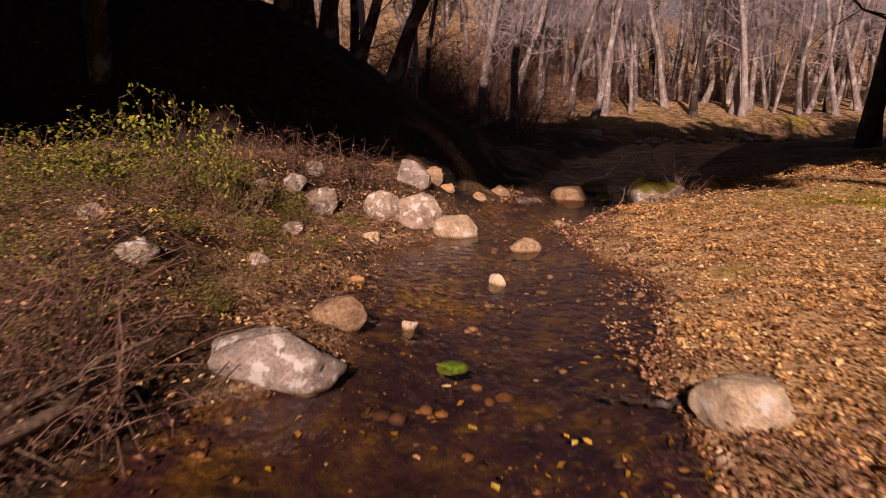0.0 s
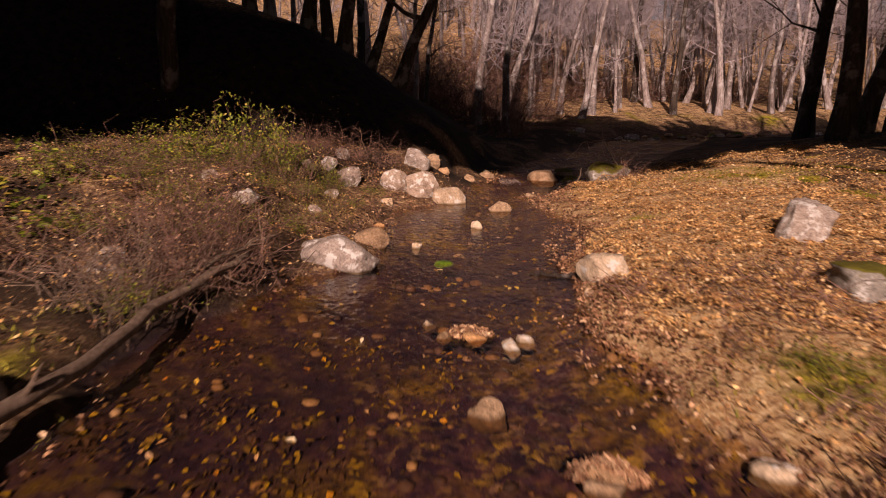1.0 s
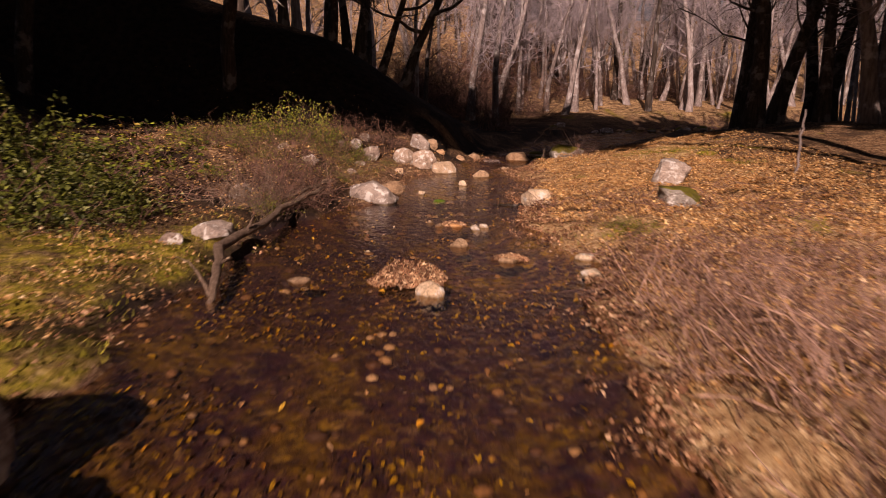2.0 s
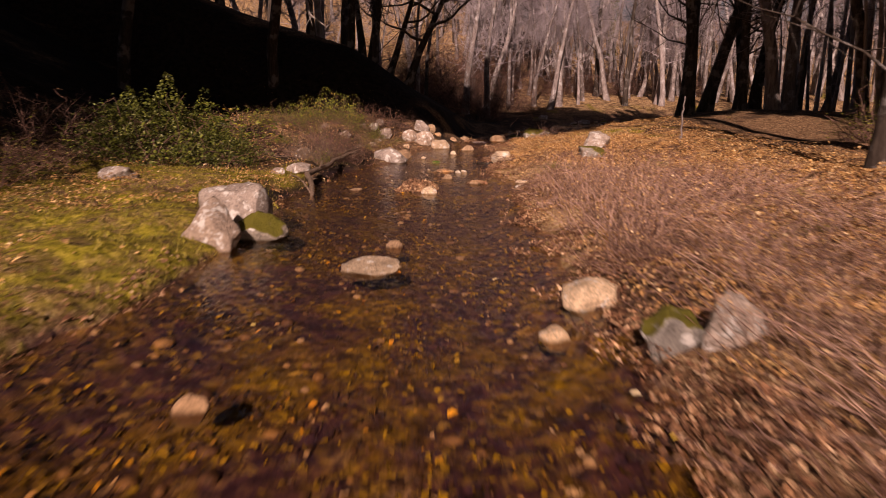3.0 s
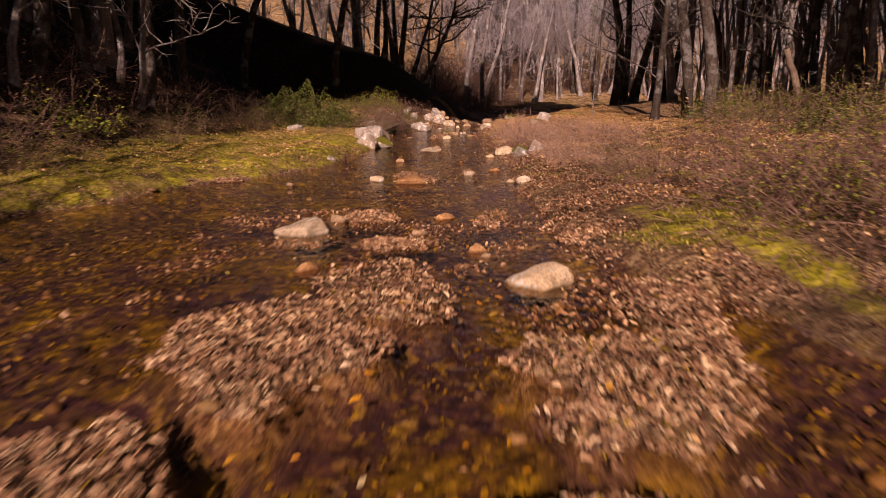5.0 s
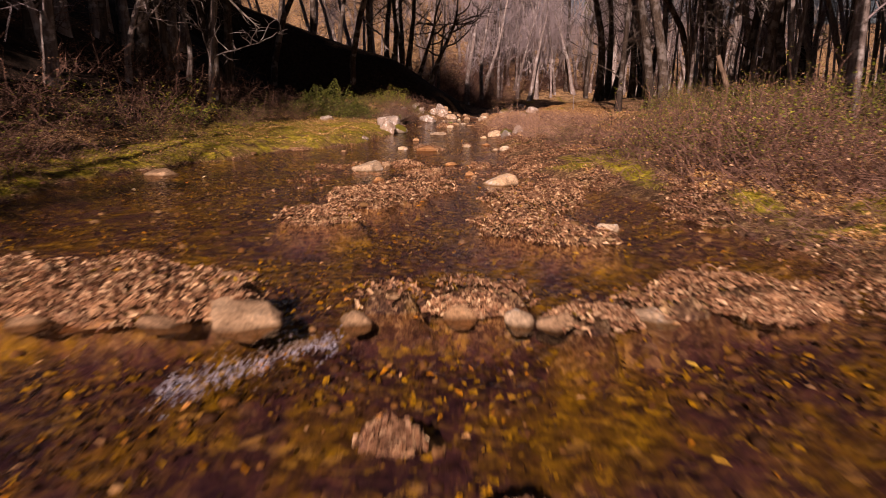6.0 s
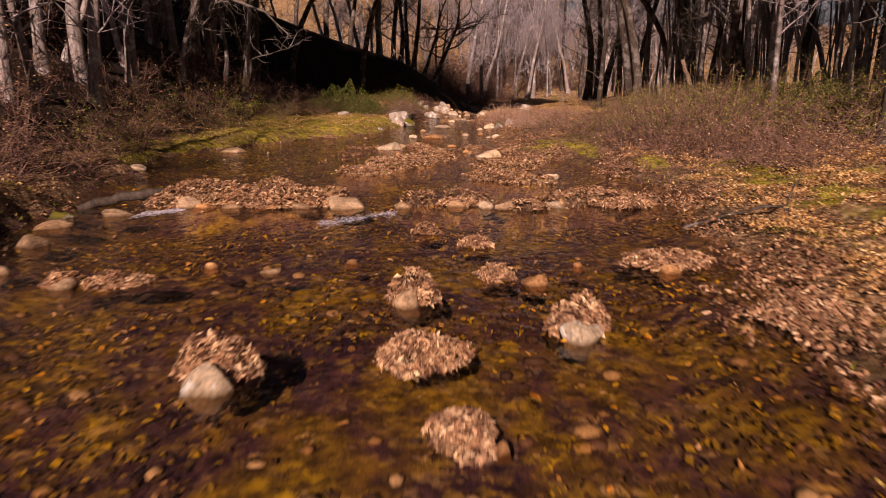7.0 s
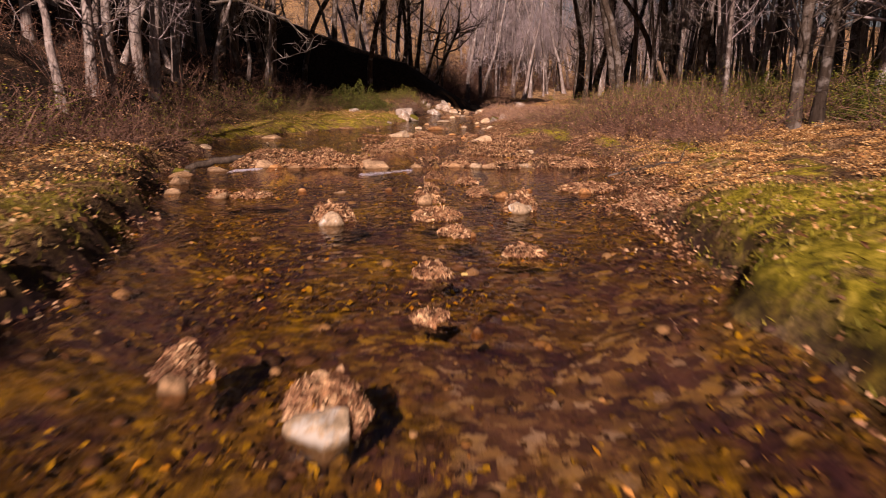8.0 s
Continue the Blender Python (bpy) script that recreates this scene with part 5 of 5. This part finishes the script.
    put("litter", [(2.3, -1.0, 0.6, 0.35), (2.3, -2.9, 0.6, 0.55), (2.5, -4.8, 0.6, 0.6), (2.3, -6.5, 0.6, 0.5), (3.5, -4.0, 0.7, 0.5), (3.6, -7.6, 0.7, 0.5), (4.4, -18.9, 0.9, 1.1), (5.3, -18.4, 1.0, 1.1), (4.2, -21.4, 0.8, 0.8), (6.0, -16.8, 1.0, 1.0), (5.6, -22.2, 0.9, 0.8), (3.3, -16.9, 0.8, 0.8), (4.3, -18.3, 0.9, 0.9), (3.7, -20.1, 0.8, 0.8),
                   (4.7, -16.0, 0.9, 0.8), (5.2, -20.6, 0.9, 0.7), (3.9, -13.8, 0.8, 0.4), (5.2, -11.2, 1.0, 0.4), (4.6, -23.4, 0.7, 0.4), (-3.6, -3.2, 0.5, 0.2), (-6.4, -1.6, 0.9, 0.5)])

    # tall thicket along the far bank
    k, spots = brush(r, 60, 0.0, 3.0, 0.01, 12, 0.012)
    th = thing("thicket", "tall thicket of bare reddish-brown stems on the far bank", "bush", (0, 510, 0), "far bank thickets")
    part("stem_tangle", k.mesh("stem_tangle", False), CANE, th)
    rows = [(0.2, 33.0, 1.6, 1.0), (2.6, 34.5, 1.7, 1.0), (-2.2, 34.0, 1.9, 1.2), (-4.8, 33.0, 1.9, 1.2), (1.0, 36.5, 2.0, 1.3), (-1.5, 38, 2.2, 1.4), (5.6, 34.5, 1.4, 0.5), (-7, 35, 2.2, 1.4), (2.4, 23.4, 0.9, 0.8),
            (8.5, 41, 1.8, 0.7), (14, 44, 2, 0.7), (20, 46, 2.2, 0.8), (4, 44, 2.4, 1.1), (-1, 40, 2.4, 1.3)]
    for n, (x, y, rad, tall) in enumerate(rows):
        m = pose(x, y, ground_at(x, y) - 0.05, 0, 0, r.uniform(0, 360))
        o = copy_thing(th, m) if n else th
        o.matrix_basis = m
        o.scale = (rad, rad, tall)


build_brush()

def build_dead_stems():
    """Thin broken stems strewn over the banks."""
    r = np.random.default_rng(57)
    k = Tubes()
    patches = ((1.5, 5.5, -11, 3.5, 5200, 0.30), (-4.2, -0.6, 2.4, 10, 2600, 0.26), (2.2, 6.0, -24, -13, 2600, 0.34), (-8, -5, -24, -14, 900, 0.4), (-7.5, -5.2, -33, -25.5, 900, 0.34))
    for x0, x1, y0, y1, n, long in patches:
        x, y, z, d = scattered(r, n, x0, x1, y0, y1, lambda x, y, d: (d > 0.05) * step(lumps(x, y, 1.1), 0.15, 0.6) * (1 - 0.6 * step(d, 2.2, 4.0)))
        for p in np.stack([x, y, z], 1):
            a, up = r.uniform(0, 2 * np.pi), r.uniform(-0.1, 1.1)
            w = np.array([np.cos(a), np.sin(a), up])
            size = long * r.uniform(0.4, 1.5)
            mid = p + w * size * 0.5 + r.normal(0, 0.02, 3)
            k.add([p, mid, mid + (w * (1, 1, -0.2) + r.normal(0, 0.3, 3)) * size * 0.5], (0.0045, 0.0035, 0.002), 3)
    tagged(part("dead_stems", k.mesh("dead_stems", False), CANE), "thin dead reddish-brown stems strewn over the banks", "twigs", kind="stuff")


build_dead_stems()

# ---- fallen wood ----


def fallen(name, label, line, radii, forks=0, mat=DEADWOOD, seed=1, sides=8):
    r = np.random.default_rng(seed)
    k = Tubes()
    line = np.array(line, float)
    t = np.linspace(0, len(line) - 1, len(line) * 4)
    fine = np.stack([np.interp(t, np.arange(len(line)), line[:, n]) for n in range(3)], 1) + r.normal(0, 0.012, (len(t), 3))
    k.add(fine, np.interp(t, np.arange(len(line)), radii), sides)
    for _ in range(forks):
        i = r.integers(2, len(fine) - 1)
        w = fine[i] - fine[i - 2]
        tw = strands(fine[i], w / (np.linalg.norm(w) + 1e-6) + r.normal(0, 0.6, 3), r.uniform(0.2, 0.6) * min(np.linalg.norm(line[-1] - line[0]), 2.2) * 0.5, 4, 0.2, -0.02, r)
        k.add(tw, np.linspace(radii[-1] * 0.9, 0.004, 5), 4)
    return tagged(part(name, k.mesh(name), mat), label, "branch")


fallen("driftwood_log", "long weathered grey driftwood log lying along the stream edge", [(-1.80, -1.55, -0.05), (-1.86, -1.3, 0.08), (-1.95, -0.85, 0.16), (-2.14, -0.25, 0.22), (-2.02, 0.63, 0.22), (-2.0, 2.1, 0.26), (-1.66, 3.3, 0.36)],
       (0.025, 0.04, 0.045, 0.055, 0.05, 0.045, 0.03), 4, seed=2)
fallen("dead_branch", "pale broken branch lying in the bramble tangle", [(-2.1, 2.6, 0.3), (-1.85, 3.1, 0.4), (-1.5, 3.8, 0.45)], (0.03, 0.025, 0.01), 9, seed=3, sides=5)
fallen("dead_branch", "pale broken branch lying in the bramble tangle", [(-2.3, 3.0, 0.35), (-1.9, 3.2, 0.32), (-1.5, 3.5, 0.15)], (0.02, 0.02, 0.008), 9, seed=4, sides=5)
fallen("forked_stick", "bare pale forked stick standing at the stream edge", [(2.5, 10.2, 0.02), (2.66, 10.3, 0.25), (2.74, 10.35, 0.5)], (0.022, 0.018, 0.006), 3, seed=5, sides=5)
fallen("bare_twig", "thin pale bare twig standing above the bank", [(-1.25, 9.4, 0.4), (-1.3, 9.4, 0.8), (-1.42, 9.4, 1.25)], (0.010, 0.008, 0.004), 3, seed=6, sides=4)
fallen("arching_twig", "thin arching bare twig over the bank", [(3.55, 10.9, 0.5), (3.2, 10.8, 1.0), (2.8, 10.7, 0.95), (2.5, 10.6, 0.6)], (0.010, 0.009, 0.007, 0.004), 4, seed=7, sides=4)
fallen("dam_log", "short brown log lodged across the shallows", [(-4.35, -25.35, 0.0), (-4.0, -25.1, 0.08), (-3.6, -24.95, 0.12), (-3.2, -24.95, 0.10)], (0.05, 0.06, 0.055, 0.04), 0, BARK_DARK, seed=8)
fallen("fallen_branch", "grey fallen branch on the leafy shore", [(2.2, -26.6, 0.04), (2.8, -26.4, 0.12), (3.3, -26.3, 0.22), (3.45, -26.25, 0.5)], (0.014, 0.018, 0.012, 0.006), 3, BARK_DARK, seed=9)
fallen("sunken_stick", "brown waterlogged stick lying in the shallows", [(1.0, 4.03, 0.0), (1.15, 4.0, 0.012), (1.32, 3.95, 0.014), (1.5, 3.86, 0.04)], (0.012, 0.022, 0.024, 0.016), 1, BARK_DARK, seed=16)
fallen("fallen_log", "dark fallen log lying on the forest floor", [(7.4, -14.7, 0.42), (8.3, -14.5, 0.48), (9.2, -14.4, 0.5)], (0.10, 0.11, 0.10), 0, BARK_DARK, seed=10)
fallen("hanging_limb", "pale dead limb hanging over the grassy bank", [(-9.3, -8.9, 4.6), (-8.6, -7.6, 4.9), (-7.6, -7.3, 4.5), (-6.7, -7.2, 4.15), (-5.9, -7.1, 3.3)], (0.07, 0.06, 0.05, 0.035, 0.016), 26, PALEWOOD, seed=12, sides=5)
fallen("hanging_limb", "pale dead limb hanging below the shaded slope", [(-4.9, 13.5, 5.6), (-4.0, 9, 4.7), (-3.3, 6.2, 4.2), (-3.1, 5.7, 3.6), (-2.7, 5.4, 3.3)], (0.06, 0.05, 0.04, 0.03, 0.012), 12, PALEWOOD, seed=13, sides=5)
fallen("leaning_trunk", "short broken orange-brown trunk leaning at the wood edge", [(9.9, -4.9, 0.5), (9.6, -4.9, 1.6), (9.2, -4.9, 2.6)], (0.12, 0.10, 0.08), 0, seed=14)
fallen("sapling", "thin pale sapling stem on the leafy bank", [(5.95, 4.1, 0.3), (5.95, 4.1, 1.0), (5.98, 4.1, 1.6)], (0.022, 0.02, 0.012), 2, BARK, seed=15, sides=6)


def build_ivy():
    r = np.random.default_rng(61)
    for x, y, low in ((17.7, 61.0, 2.5), (25.5, 57.0, 4.0), (33.0, 60.0, 1.5), (36.0, 52.0, 3.0)):
        ob = tree("ivy_tree", "bare tree wrapped in yellow-green ivy", (x, y), r, BARK, tall=14, thick=0.25, lean=(0, 0), limbs=12, twigs=4)
        n = 900
        a, h = r.uniform(0, 2 * np.pi, n), r.uniform(low, 11, n)
        q = 0.30 + 0.45 * r.uniform(0, 1, n) * lumps(h, a * 2, 1.2)
        part("ivy", leaves_mesh("ivy", np.stack([np.cos(a) * q, np.sin(a) * q, h], 1), r.uniform(0.14, 0.3, n), 1.0, r, 0.1), IVY, ob, "yellow-green ivy leaves")


build_ivy()


def build_foam():
    r = np.random.default_rng(71)
    for cx, cy, lx, ly in ((-1.05, -25.95, 0.38, 0.26), (1.5, 12.1, 0.22, 0.5), (-3.3, -25.6, 0.2, 0.2)):
        v0, f0 = ball(1)
        n = 750
        u = r.uniform(-1, 1, n)
        p = np.stack([cx + u * lx, cy + 0.25 * lx * np.sin(3 * u) + r.normal(0, ly * 0.5, n) * (0.4 + lumps(u * 3 + cx, u, 0.5)), np.zeros(n)], 1)
        p[:, 1] += u * lx * 0.7 * (cx < 0)
        half = r.uniform(0.0015, 0.0055, (n, 1)) * (2.2, 0.9, 0.4)
        v = p[:, None] + v0[None] * half[:, None]
        f = (np.array(f0)[None] + np.arange(n)[:, None, None] * len(v0)).reshape(-1, 3)
        tagged(part("foam", mesh_of("foam", v.reshape(-1, 3), f, True), FOAM), "white foam where the stream tumbles over stones", "foam", kind="stuff")


build_foam()
